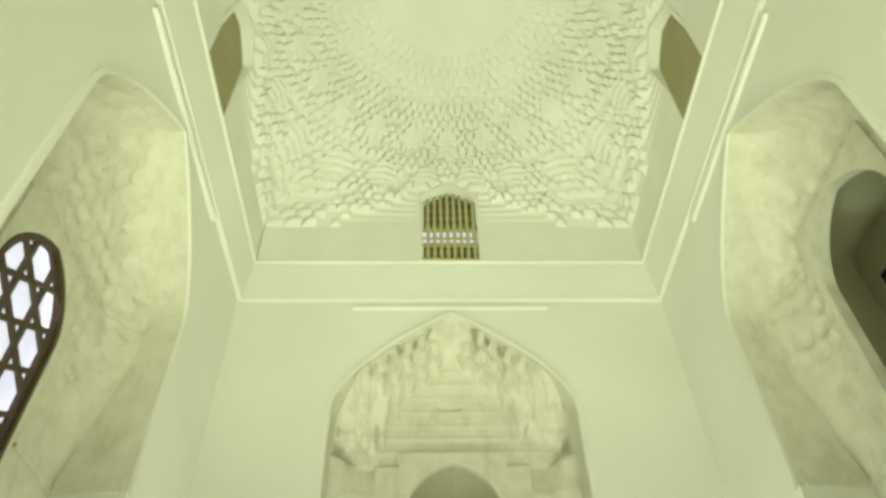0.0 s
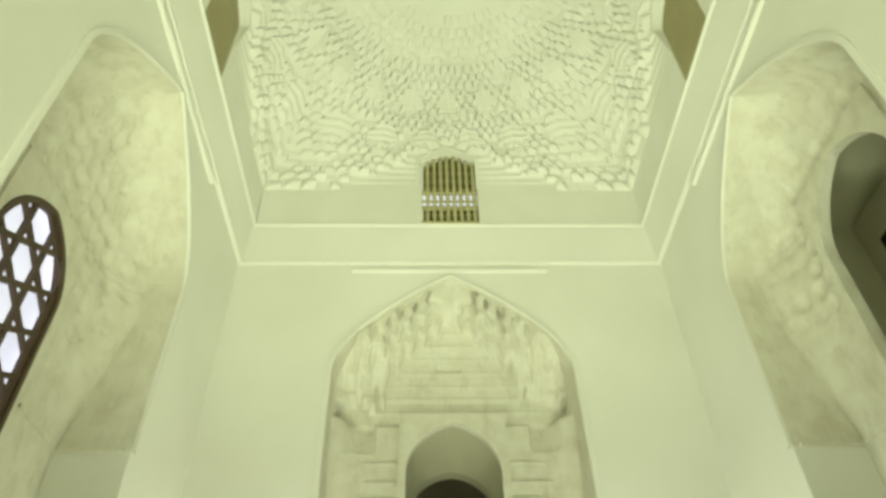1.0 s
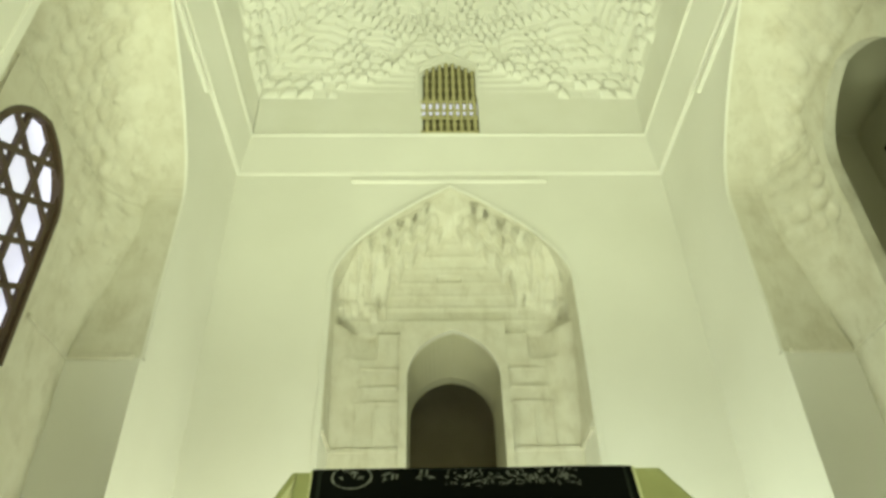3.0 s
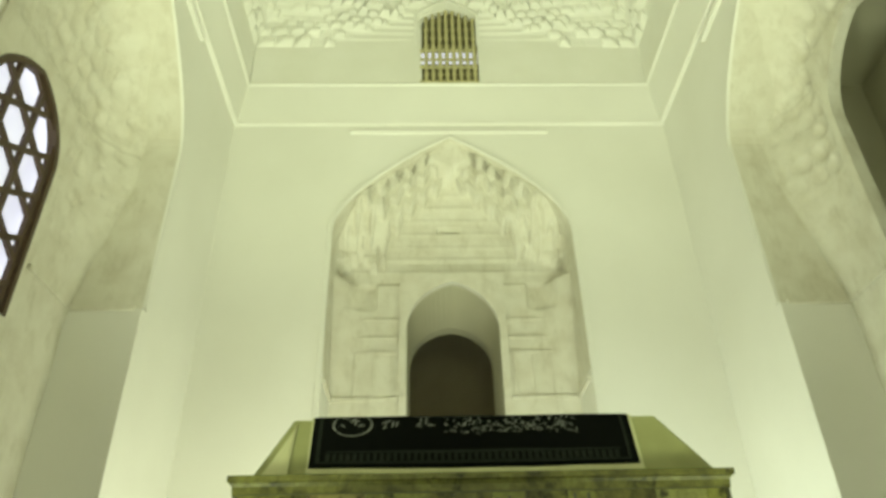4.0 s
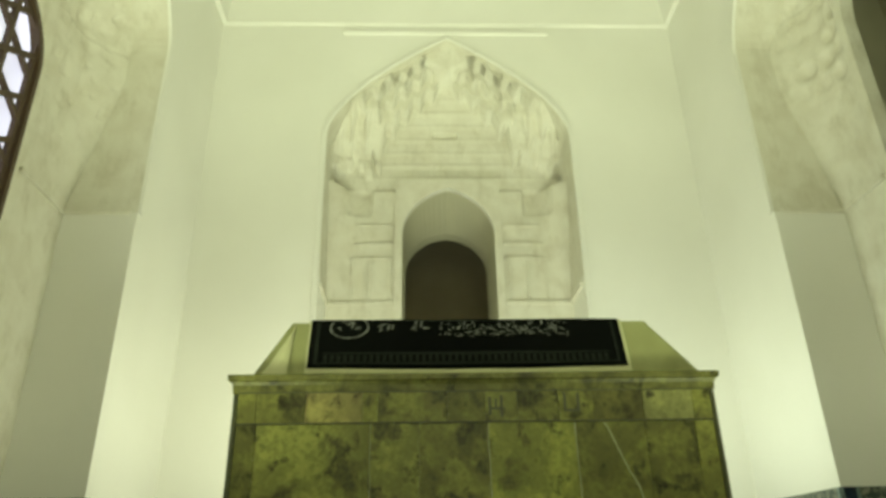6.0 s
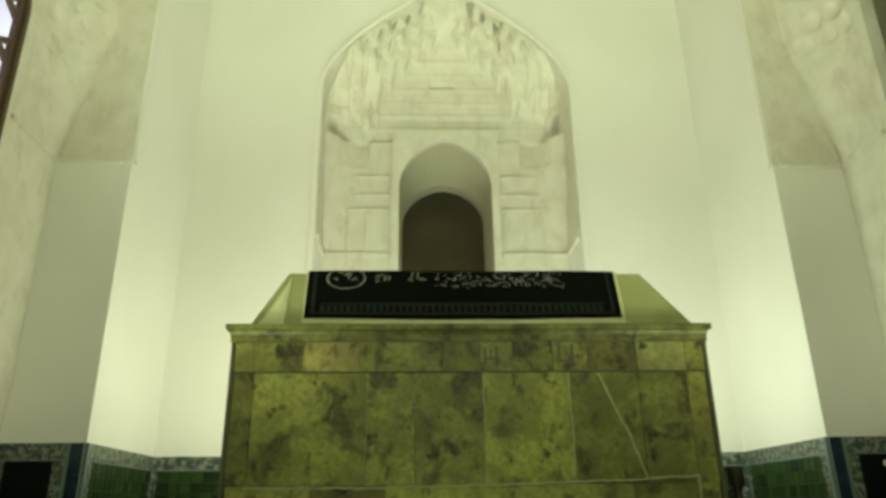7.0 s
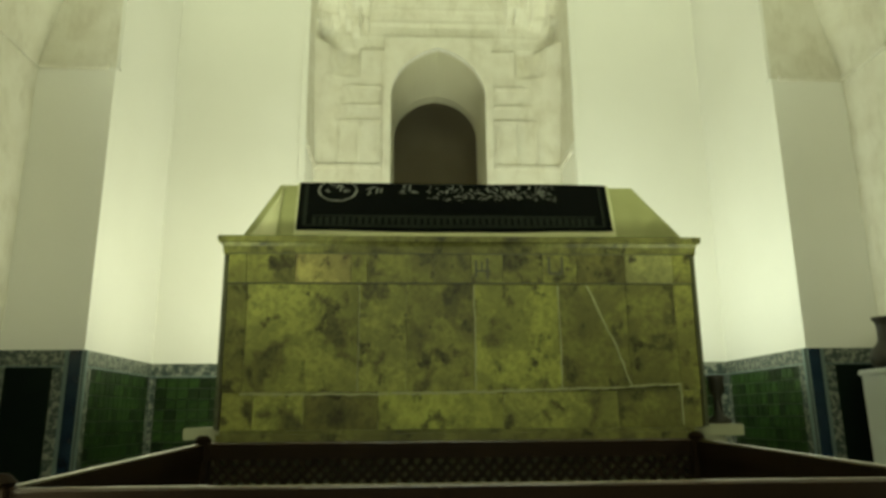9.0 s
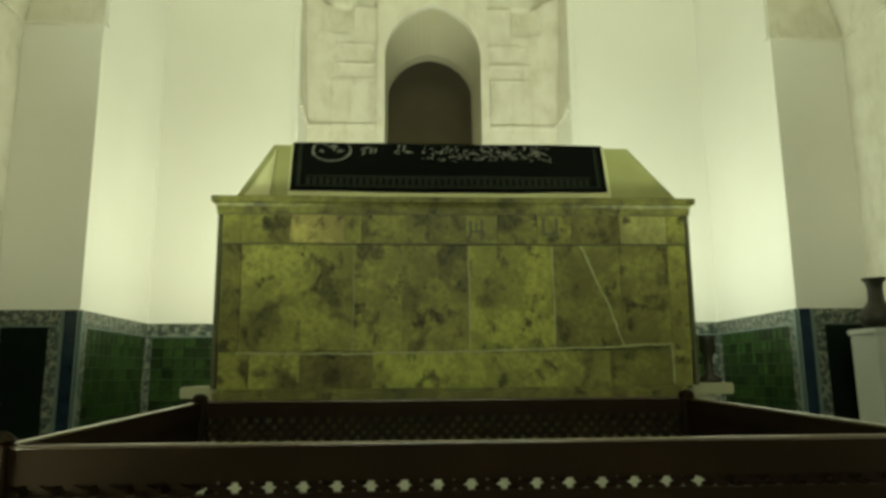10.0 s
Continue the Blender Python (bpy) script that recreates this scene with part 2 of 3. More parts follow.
# the room ------------------------------------------------------------------------
A, SPRING, APEX = 1.40, 5.90, 7.33
FAR = 1.435  # half width of the far arch
DEEP = 0.65
FRIEZE0, FRIEZE1, DRUM1 = 7.48, 8.17, 8.905
SIDES = ("far", "left", "entrance", "right")
walls = []
for k, name in enumerate(SIDES):
    v, f = arched_slab(HALF + 0.03 * (k == 0), HALF + 1.0, -0.02, FRIEZE0 + 0.3, 0, 1.0 if k != 2 else 3.4, (FAR, A, 2.5, A)[k], -0.01 if k == 2 else 0.0, SPRING - (k == 2) * 0.4, APEX)
    w = tagged(mesh("wall_" + name, v, f, PLASTER, m=side(k)), "cream plastered wall with a tall pointed arch recess", "wall", kind="structure")
    if k != 2:
        # the worn plaster of the recess runs out over the upper reveal
        w.data.materials.append(OLD)
        for poly, fc in zip(w.data.polygons, f):
            corner = [v[i] for i in fc]
            if len({p[1] for p in corner}) > 1 and all(abs(p[0]) < FAR + 0.001 and p[2] > 4.05 for p in corner):
                poly.material_index = 1
    walls.append(w)

floor = tagged(part("floor", boxes((-6, 6, -3.5, 10, -0.3, 0.0)), STONE), "pale worn stone floor of the chamber", "floor", kind="structure")


def hood(k, hole_half, hole_sill, hole_top, seed, bend=5.6):
    """The recess: plain below the ledge, above it a shallow vault of worn stalactite cells that closes on the arch."""
    rnd = random.Random(seed)
    A = FAR if k == 0 else 1.40
    nu, nv = (200 if k == 0 else 150), 300
    z0, z1 = 0.0, APEX + 0.02
    cells = {}
    verts, faces = [], []

    def half_at(v):
        if v <= SPRING:
            return A
        return A * (1 - min(1, (v - SPRING) / (APEX - SPRING)) ** (1 / 0.6))
    for j in range(nv + 1):
        v = z0 + (z1 - z0) * j / nv
        h = half_at(v)
        for i in range(nu + 1):
            s = -1 + 2 * i / nu
            u = s * h
            d = DEEP
            if v > 4.12:
                d -= 0.30 * min(1, (v - 4.12) / 1.4) * max(0.0, (abs(u) - A + 0.5) / 0.5) ** 2
            if v > bend and k:
                q = min(1, (v - bend) / (APEX - bend))
                d = d * math.sqrt(max(0.0, 1 - q ** 2.4)) * max(0.0, 1 - abs(s) ** 6 * q) + 0.02
            # tiers of pointed cells under the arch, fading into shallow courses in the middle; softer dimples in the side recesses
            e = h - abs(u)
            if k == 0 and v > 5.50 and abs(s) < 0.995:
                # upright tiers step back from the arch, each with a row of pointed drops along its edge
                col = math.floor(abs(u) / 0.085)
                if (col, u > 0) not in cells:
                    cells[(col, u > 0)] = rnd.random()
                along = abs(u) / 0.17
                drop = 1 - 2 * abs(along % 1 - 0.5)
                tier = math.floor((0.82 * e + 0.12 * drop) / 0.17)
                cell = (tier, math.floor(along), u > 0)
                if cell not in cells:
                    cells[cell] = rnd.choice((-0.02, 0.0, 0.03, 0.08))
                cap = (u / 0.38) ** 2 + ((v - 7.40) / 0.42) ** 2
                deep = DEEP * math.sqrt(max(0.0, 1 - max(0.0, (v - 5.7) / (APEX - 5.7)) ** 3)) + 0.04
                if cap < 1:
                    d = 0.05 + 0.30 * max(0.0, 7.36 - v)
                else:
                    d = deep - 0.009 * (((v - 5.5) / 0.19) % 1 > 0.84)
                    hang = min(1.0, max(0.0, (v - 5.60 - 0.28 * cells[(col, u > 0)]) / 0.10)) * min(1.0, max(0.3, (v - 5.7) / 0.7))
                    if tier < 3:
                        d += (min(d, 0.04 + 0.17 * tier + cells[cell] * (tier < 2)) - d) * hang
                    if 6.28 < v < 6.34 and abs(u + 0.02) < 0.15:
                        d += 0.05
            elif k != 0 and v > 5.2 and abs(s) < 0.995:
                tier = int((v - 5.2) / 0.21)
                x = u / 0.2 + 0.5 * (tier % 2)
                cell = (tier, math.floor(x))
                if cell not in cells:
                    cells[cell] = rnd.choice((0.0, 0.3, 0.6, 1.0))
                fx, fz = 2 * (x % 1) - 1, 2 * (((v - 5.2) / 0.21) % 1) - 1
                d += (0.030 if k == 1 else 0.045) * cells[cell] * max(0.0, 1 - fx * fx - fz * fz) * min(1, e / 0.1)
            if k == 0 and 5.12 < v < 5.50 and 0.92 < abs(u) < 1.28:
                d += 0.10 * math.sqrt(max(0.0, 1 - ((abs(u) - 1.10) / 0.18) ** 2)) * ((v - 5.12) / 0.38) ** 0.6
            if k != 0 and v > 4.5:
                d += 0.005 * noise.noise((u * 9, v * 7, seed + 5.0))
                pock = noise.noise((u * 16, v * 11, seed + 2.0))
                d += 0.07 * max(0.0, pock - 0.34) * (1.0 if k == 1 else 0.2)
            d += (0.014 * noise.noise((u * 5, v * 2.2, seed + 9.0)) + 0.006 * noise.noise((u * 13, v * 4.0, seed + 1.0))) * min(1, max(0, (v - 4.3) / 0.5)) * (0.35 if k == 0 else 1.0)
            d = max(d, 0.03)
            d += 0.012 * noise.noise((u * 3, v * 3, seed)) - 0.008
            verts.append((u, d, v))
    for j in range(nv):
        for i in range(nu):
            q = [j * (nu + 1) + i, j * (nu + 1) + i + 1, (j + 1) * (nu + 1) + i + 1, (j + 1) * (nu + 1) + i]
            u = sum(verts[a][0] for a in q) / 4
            v = sum(verts[a][2] for a in q) / 4
            if abs(u) < hole_half and hole_sill < v < hole_top:
                continue
            faces.append(tuple(q))
    return mesh("recess", verts, faces, OLD, walls[k], smooth=True, m=side(k))


def surround(k, a, sill, zs, za, half, top, bottom, d1, material=PLASTER, proud=0.045):
    v, f = arched_slab(half, half, bottom, top, DEEP - proud, d1, a, sill, zs, za, power=0.5)
    return mesh("surround", v, f, material, walls[k], m=side(k))


hood(0, 0.60, 3.15, 5.58, 3)
surround(0, 0.56, 3.2, 4.88, 5.51, 0.645, 5.64, 3.1, DEEP + 0.06, OLD, 0.05)
# the passage narrows towards its inner arch
outer = [(-0.56, 3.2)] + arch_points(0.56, 4.88, 5.51, 14, 0.5) + [(0.56, 3.2)]
inner = [(-0.535, 3.2)] + arch_points(0.535, 4.72, 5.24, 14, 0.4) + [(0.535, 3.2)]
v = [(u, DEEP + 0.05, z) for u, z in outer] + [(u, 1.36, z) for u, z in inner]
f = [(i, (i + 1) % 31, 31 + (i + 1) % 31, 31 + i) for i in range(31)]
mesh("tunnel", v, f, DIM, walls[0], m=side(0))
hood(1, 0.58, 3.45, 5.62, 5, 5.8)
surround(1, 0.56, 3.6, 4.95, 5.58, 0.62, 5.68, 3.40, 0.72, OLD, 0.03)
hood(3, 0.70, 3.15, 6.36, 8, 6.2)
surround(3, 0.66, 3.2, 5.65, 6.38, 0.75, 6.44, 3.1, 0.74, OLD, 0.03)

# fillet round the far opening and the shallow courses beside it
pts = [(-0.56, 3.2)] + arch_points(0.56, 4.88, 5.51, 14, 0.5) + [(0.56, 3.2)]
verts, faces = [], []
for u, v in pts:
    g = 1.0 + 0.035 / 0.56
    verts += [(u * 0.995, DEEP - 0.01, v), (u * 0.995, DEEP - 0.04, v), (u * g, DEEP - 0.04, v + 0.035 * (v > 4.8)), (u * g, DEEP - 0.03, v + 0.035 * (v > 4.8))]
for i in range(len(pts) - 1):
    for j in range(3):
        faces.append((i * 4 + j, i * 4 + j + 1, i * 4 + j + 5, i * 4 + j + 4))
mesh("fillet", verts, faces, PLASTER, walls[0], m=side(0))
for s in (-1, 1):
    for z in (4.55, 4.74, 4.98):
        u0, u1 = sorted((s * 0.66, s * 1.2))
        part("course", boxes((u0, u1, DEEP - 0.035, DEEP + 0.02, z, z + 0.035), bevel=0.012, m=side(0)), OLD, walls[0])
    for u in (0.70, 0.92, 1.14):
        u0, u1 = sorted((s * u, s * (u + 0.03)))
        part("course", boxes((u0, u1, DEEP - 0.034, DEEP + 0.02, 4.06, 4.55), bevel=0.006, m=side(0)), OLD, walls[0])

# impost ledge of each recess, broken by its opening
for k, w in ((0, 0.66), (1, 0.66), (3, 0.78)):
    z = 4.08 if k else 3.98
    a = FAR if k == 0 else A
    bm = boxes((-a, -w, DEEP - 0.035, DEEP + 0.05, z, z + 0.04), (w, a, DEEP - 0.035, DEEP + 0.05, z, z + 0.04),
               (-a, -a + 0.035, 0.06, DEEP, z + 0.001, z + 0.041), (a - 0.035, a, 0.06, DEEP, z + 0.001, z + 0.041), m=side(k))
    part("impost_ledge", bm, OLD, walls[k])

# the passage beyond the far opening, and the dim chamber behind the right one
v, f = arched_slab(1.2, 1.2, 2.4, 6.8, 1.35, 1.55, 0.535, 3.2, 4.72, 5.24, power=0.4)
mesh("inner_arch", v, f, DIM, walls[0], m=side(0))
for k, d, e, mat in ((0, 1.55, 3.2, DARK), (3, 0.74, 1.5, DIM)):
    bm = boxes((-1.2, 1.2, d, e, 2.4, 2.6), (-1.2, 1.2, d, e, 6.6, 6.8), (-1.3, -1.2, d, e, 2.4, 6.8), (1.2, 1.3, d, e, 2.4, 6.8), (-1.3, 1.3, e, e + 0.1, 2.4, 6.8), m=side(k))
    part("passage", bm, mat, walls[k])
shut = tagged(part("shutter", boxes((-0.48, 0.45, 1.06, 1.10, 4.9, 5.72), (-0.44, 0.41, 1.045, 1.06, 4.95, 5.67), bevel=0.006, m=side(3)), WOOD), "dark wooden shutter leaf in the dim opening", "shutter")

# arch mouldings and the strip over each arch
def arch_moulding(k, a, zs, za, base, w=0.07, proud=0.05):
    pts = [(-a, base)] + arch_points(a, zs, za, 16) + [(a, base)]
    out = [(-a - w, base)] + arch_points(a + w, zs, za + w * 1.1, 16) + [(a + w, base)]
    verts, faces = [], []
    for (u, v), (p, q) in zip(pts, out):
        g = 0.004 if u < 0 else -0.004 if u > 0 else 0
        verts += [(u - g, 0.02, v + 0.004), (u - g, -proud, v + 0.004), (p, -proud * 0.7, q), (p, 0.02, q)]
    for i in range(len(pts) - 1):
        for j in range(3):
            faces.append((i * 4 + j, i * 4 + j + 1, i * 4 + j + 5, i * 4 + j + 4))
    return mesh("arch_moulding", verts, faces, PLASTER, walls[k], m=side(k))


for k in (0, 1, 3):
    arch_moulding(k, FAR if k == 0 else A, SPRING, APEX, 1.80 if k == 0 else 4.10, 0.06, 0.03)
    part("label_moulding", boxes((-1.30, 1.30, -0.045, 0.02, 7.40, 7.45), bevel=0.012, m=side(k)), PLASTER, walls[k])

# cornice, drum and dome
def ring(name, profile, material):
    """A profile of (inset from the wall face, height) carried round the square room with mitred corners."""
    verts, faces = [], []
    n = len(profile)
    for sx, sy in ((-1, -1), (1, -1), (1, 1), (-1, 1)):
        for inset, z in profile:
            verts.append((CX + sx * (HALF - inset), CY + sy * (HALF - inset), z))
    for e in range(4):
        for i in range(n - 1):
            a, b = e * n + i, ((e + 1) % 4) * n + i
            faces.append((a, b, b + 1, a + 1))
    return mesh(name, verts, faces, material)


DR = 0.145
tagged(ring("cornice", [(-0.1, FRIEZE0 + 0.062), (0.035, FRIEZE0 + 0.064), (0.055, FRIEZE0 + 0.068), (0.058, FRIEZE0 + 0.084), (0.046, FRIEZE0 + 0.09), (0.138, FRIEZE1 - 0.036),
                       (0.150, FRIEZE1 - 0.030), (0.166, FRIEZE1 - 0.020), (0.168, FRIEZE1 + 0.002), (0.15, FRIEZE1 + 0.010), (-0.1, FRIEZE1 + 0.010)], PLASTER),
       "wide plain plaster cornice with raised edges", "cornice", kind="structure")
for k in range(4):
    m = side(k) @ Matrix.Translation((0.04 if k == 0 else 0, -DR, 0))
    v, f = arched_slab(HALF - DR, HALF + 0.5, FRIEZE1 - 0.02, 10.4, 0, 0.45, 0.395 if k == 0 else 0.41, FRIEZE1 - 0.01, 9.40, 9.67, n=8)
    tagged(mesh("drum_" + SIDES[k], v, f, DOME, m=m), "plain plaster drum wall with a small arched window", "wall", kind="structure")


def dome():
    """Stalactite dome: flat courses beside the windows, then tiers of small bosses up to a round crown."""
    tiers, seg = 26, 1120
    z0, z1 = DRUM1, 11.35
    r0 = HALF - DR + 0.004
    verts, faces = [], []
    rnd = random.Random(11)
    weight = [[rnd.choice((0.1, 0.6, 0.9, 1.0, 1.15)) for _ in range(256)] for _ in range(tiers)]
    phase = [rnd.random() for _ in range(tiers)]

    def base_radius(q, th):
        c = max(abs(math.cos(th)), abs(math.sin(th)))
        b = min(1, q / 0.55) ** 1.3
        rr = r0 * math.sqrt(max(0, 1 - q ** 2.1))
        return rr / c * (1 - b) + rr * b

    def add_ring(radii, z):
        for i, r in enumerate(radii):
            th = 2 * math.pi * i / seg
            verts.append((CX + r * math.cos(th), CY + r * math.sin(th), z))
    add_ring([base_radius(0, 2 * math.pi * i / seg) for i in range(seg)], z0 - 0.02)
    edges = [0.975 * (t / tiers) ** 0.85 for t in range(tiers + 1)]
    for t in range(tiers):
        q, q2 = edges[t], edges[t + 1]
        n = 120 if t < 12 else 96 if t < 19 else 64
        for s in (0.0, 0.2, 0.4, 0.6, 0.8, 0.96):
            radii = []
            for i in range(seg):
                th = 2 * math.pi * i / seg
                ra, rb = base_radius(q, th), base_radius(q2, th)
                x = n * th / (2 * math.pi) + 0.5 * (t % 2)
                x += 0.06 * math.sin(x * 1.7 + phase[t] * 6)
                ci = math.floor(x)
                fold = (ci + 0.5 - 0.5 * (t % 2)) / n * 8 % 2
                ci = round(min(fold, 2 - fold) * n / 8)
                fx = (x % 1) - 0.5
                off = (th / (math.pi / 2)) % 1
                off = min(off, 1 - off)
                mid = min(1, max(0, (off - 0.33 + 0.045 * t) / 0.03)) if t < 8 else 1.0
                flat = 1.0 if s < 0.7 else max(0.0, 1 - (s - 0.7) / 0.26)
                # small upright bosses in shifted rows, some of them merged with their neighbour
                w = weight[t][ci % 256]
                tooth = min(1.0, max(0.0, (0.5 - abs(fx)) / 0.2)) ** 0.6 * max(0.0, 1 - abs(2 * s - 0.9) ** 3) ** 0.6
                # broad smooth kites between the prisms
                big = (th * 24 / (2 * math.pi) + (0.5 if 11 <= t < 16 else 0.0)) % 1
                row = t - 5 if 5 <= t < 9 else t - 11 if 11 <= t < 16 else -1
                wide = (0.10, 0.22, 0.33, 0.24, 0.12)[row] if row >= 0 else 0.0
                kite = abs(big - 0.5) < wide
                slope = 1 - s if t > 8 else 0.5 * flat + 0.5 * (1 - s)
                r = rb + (ra - rb) * slope
                if kite:
                    r -= 0.05 * (1 - abs(big - 0.5) / wide) + 0.10
                elif t > 23:
                    r -= 0.0
                elif t > 18:
                    r -= 0.05 * w * tooth + 0.05 * abs(math.sin(12 * th)) * (t < 22)
                else:
                    r -= 0.125 * w * tooth
                r = r * mid + (rb + (ra - rb) * flat) * (1 - mid)
                radii.append(r)
            add_ring(radii, z0 + (z1 - z0) * (q + (q2 - q) * s))
    n_r = len(verts) // seg
    for j in range(n_r - 1):
        for i in range(seg):
            a, b = j * seg + i, j * seg + (i + 1) % seg
            faces.append((a, b, b + seg, a + seg))
    top = len(verts)
    verts.append((CX, CY, z1))
    for i in range(seg):
        faces.append(((n_r - 1) * seg + i, (n_r - 1) * seg + (i + 1) % seg, top))
    # leave the windows open
    kept = []
    for fc in faces:
        c = [sum(verts[a][x] for a in fc) / len(fc) for x in range(3)]
        u, w = abs(c[0] - CX), abs(c[1] - CY)
        if c[2] < 9.72 and max(u, w) > 1.7 and min(u, w) < 0.43 * (1 if c[2] < 9.42 else max(0.0, (9.72 - c[2]) / 0.30) ** 0.9):
            continue
        kept.append(fc)
    ob = tagged(mesh("dome", verts, kept, DOME), "white stalactite dome of scooped plaster cells", "dome", kind="structure")
    # window hoods that carry the openings out to the cells
    for k in range(4):
        pts = [(-0.42, DRUM1)] + arch_points(0.42, 9.41, 9.69, 8) + [(0.42, DRUM1)]
        v, f = [], []
        for u, z in pts:
            v += [(u, -0.02, z), (u, -DR - 0.19 * max(0, z - DRUM1) - 0.012, z), (u * 1.1, -DR - 0.19 * max(0, z - DRUM1) - 0.012, z + 0.04), (u * 1.1, -0.02, z + 0.04)]
        for i in range(len(pts) - 1):
            for j in range(3):
                f.append((i * 4 + j, i * 4 + j + 1, i * 4 + j + 5, i * 4 + j + 4))
        mesh("window_hood", v, f, DOME, ob, m=side(k))
    return ob


dome()
# outer skin over the dome
bm = bmesh.new()
bmesh.ops.create_uvsphere(bm, u_segments=48, v_segments=24, radius=1.0, matrix=Matrix.Translation((CX, CY, 10.2)) @ Matrix.Diagonal((4.2, 4.2, 2.6, 1)))
bmesh.ops.delete(bm, geom=[v for v in bm.verts if v.co.z < 10.3], context="VERTS")
tagged(part("dome_shell", bm, DOME), "outer shell of the dome", "dome", kind="structure")

# grilles in the drum windows
def grille(k):
    m = side(k) @ Matrix.Translation((0.02, 0, 0))
    g = tagged(new("window_grille"), "olive painted turned wooden grille in an arched window", "grille", "drum windows")
    g.matrix_world = m
    d = -0.15
    for i in range(8):
        u = -0.33 + 0.0957 * i + 0.02
        top = 9.39 + 0.26 * (1 - abs(u) / 0.41) ** 0.6
        prof = []
        z = FRIEZE1
        while z < top:
            prof.append((0.024 if int((z - FRIEZE1) / 0.06) % 3 else 0.036, z))
            z += 0.06
        prof.append((0.024, top))
        part("baluster", lathe(prof, 8, Matrix.Translation((u, d, 0))), IRON, g)
    for z in (8.19, 8.47, 8.62, 8.80):
        part("cross_bar", boxes((-0.40, 0.40, d - 0.02, d + 0.02, z, z + 0.026)), IRON, g)
    return g


grille(0)
for k in (1, 2, 3):
    part("closing_board", boxes((-0.5, 0.5, -0.135, -0.11, 8.20, 9.75), m=side(k)), BOARD, walls[k])

part("closing_board", boxes((-0.5, 0.5, -0.09, -0.06, 8.86, 9.75), (-0.5, 0.5, -0.09, -0.06, 8.20, 8.61), m=side(0)), GAP, walls[0])

# entrance passage end
v, f = arched_slab(3.9, 3.9, -0.02, 8.6, 3.4, 3.8, 0.9, 0.0, 2.3, 2.9)
tagged(mesh("wall_porch", v, f, PLASTER, m=side(2)), "plain end wall of the entrance passage", "wall", kind="structure")


# lattice window of the left recess
def lattice_window():
    k = 1
    m = side(k)
    w = tagged(new("window_1"), "dark wooden star lattice window with white glazing", "window", kind="structure")
    a, sill, zs, za, d = 0.555, 3.6, 4.95, 5.57, DEEP + 0.0
    pts = [(-a, sill)] + arch_points(a, zs, za, 10, 0.5) + [(a, sill)]
    verts, faces = [], []
    for u, v in pts:
        c = (0, 4.6)
        q = 0.045
        uu = u * (1 - q / a)
        vv = v - q if v > 5 else v
        verts += [(u, d - 0.04, v), (uu, d - 0.04, vv), (uu, d + 0.04, vv), (u, d + 0.04, v)]
    for i in range(len(pts) - 1):
        for j in range(4):
            faces.append((i * 4 + j, i * 4 + (j + 1) % 4, (i + 1) * 4 + (j + 1) % 4, (i + 1) * 4 + j))
    mesh("frame", verts, faces, LATTICE, w, m=m)

    def inside(u, v):
        if v < sill or abs(u) > a:
            return False
        return v < zs + (za - zs) * math.sqrt(1 - (u / a) ** 2)
    step = 0.346
    for ang in (90, 30, 150):
        dx, dz = math.cos(radians(ang)), math.sin(radians(ang))
        nx, nz = -dz, dx
        for i in range(-9, 10):
            off = (i + 0.5) * step
            ox, oz = nx * off - 0.05, 4.54 + nz * off
            run = [s * 0.01 for s in range(-200, 201) if inside(ox + dx * s * 0.01, oz + dz * s * 0.01)]
            if len(run) < 6:
                continue
            s0, s1 = run[0], run[-1]
            mm = m @ Matrix.Translation((ox, d, oz)) @ Matrix.Rotation(-radians(ang), 4, "Y")
            part("bar", boxes((s0, s1, -0.018 - 0.002 * (ang == 90), 0.018, -0.024, 0.024), m=mm), LATTICE, w)
    return w


lattice_window()
glass = bpy.data.materials.new("daylight_glazing")
glass.use_nodes = True
gb = glass.node_tree.nodes["Principled BSDF"]
gb.inputs["Base Color"].default_value = (0.75, 0.78, 0.85, 1)
gb.inputs["Emission Color"].default_value = (0.84, 0.86, 1.0, 1)
gb.inputs["Emission Strength"].default_value = 0.8
tagged(part("window_backdrop", boxes((-0.75, 0.75, 0.78, 0.80, 3.3, 5.8), m=side(1)), glass), "bright overcast daylight outside the lattice", "backdrop", kind="structure")
tagged(part("window_backdrop", boxes((-0.5, 0.5, 0.5, 0.52, 8.2, 9.9), m=side(0)), glass), "bright daylight outside the drum window", "backdrop", kind="structure")


# the tomb ---------------------------------------------------------------------------
TX0, TX1, TY0, TY1 = -1.395, 1.285, 3.90, 5.30
tomb = tagged(new("tomb"), "long green marble cenotaph with a sloped top on a stone plinth", "tomb")
part("plinth", boxes((TX0 - 0.1, TX1 + 0.1, TY0 - 0.01, TY1 + 0.1, 0.0, 1.085), bevel=0.01), PLINTH, tomb)
part("plinth_slab", boxes((TX0 - 0.20, TX1 + 0.26, TY0 + 0.12, TY1 + 0.2, 1.085, 1.15), bevel=0.006), SLAB, tomb, "pale stone ledge slab")
part("core", boxes((TX0 + 0.04, TX1 - 0.04, TY0 + 0.03, TY1 - 0.03, 1.06, 2.14)), JOINT, tomb)
part("base_moulding", boxes((TX0 + 0.01, TX1 - 0.06, TY0 - 0.03, TY0 + 0.1, 1.06, 1.135), bevel=0.02), EDGE, tomb)


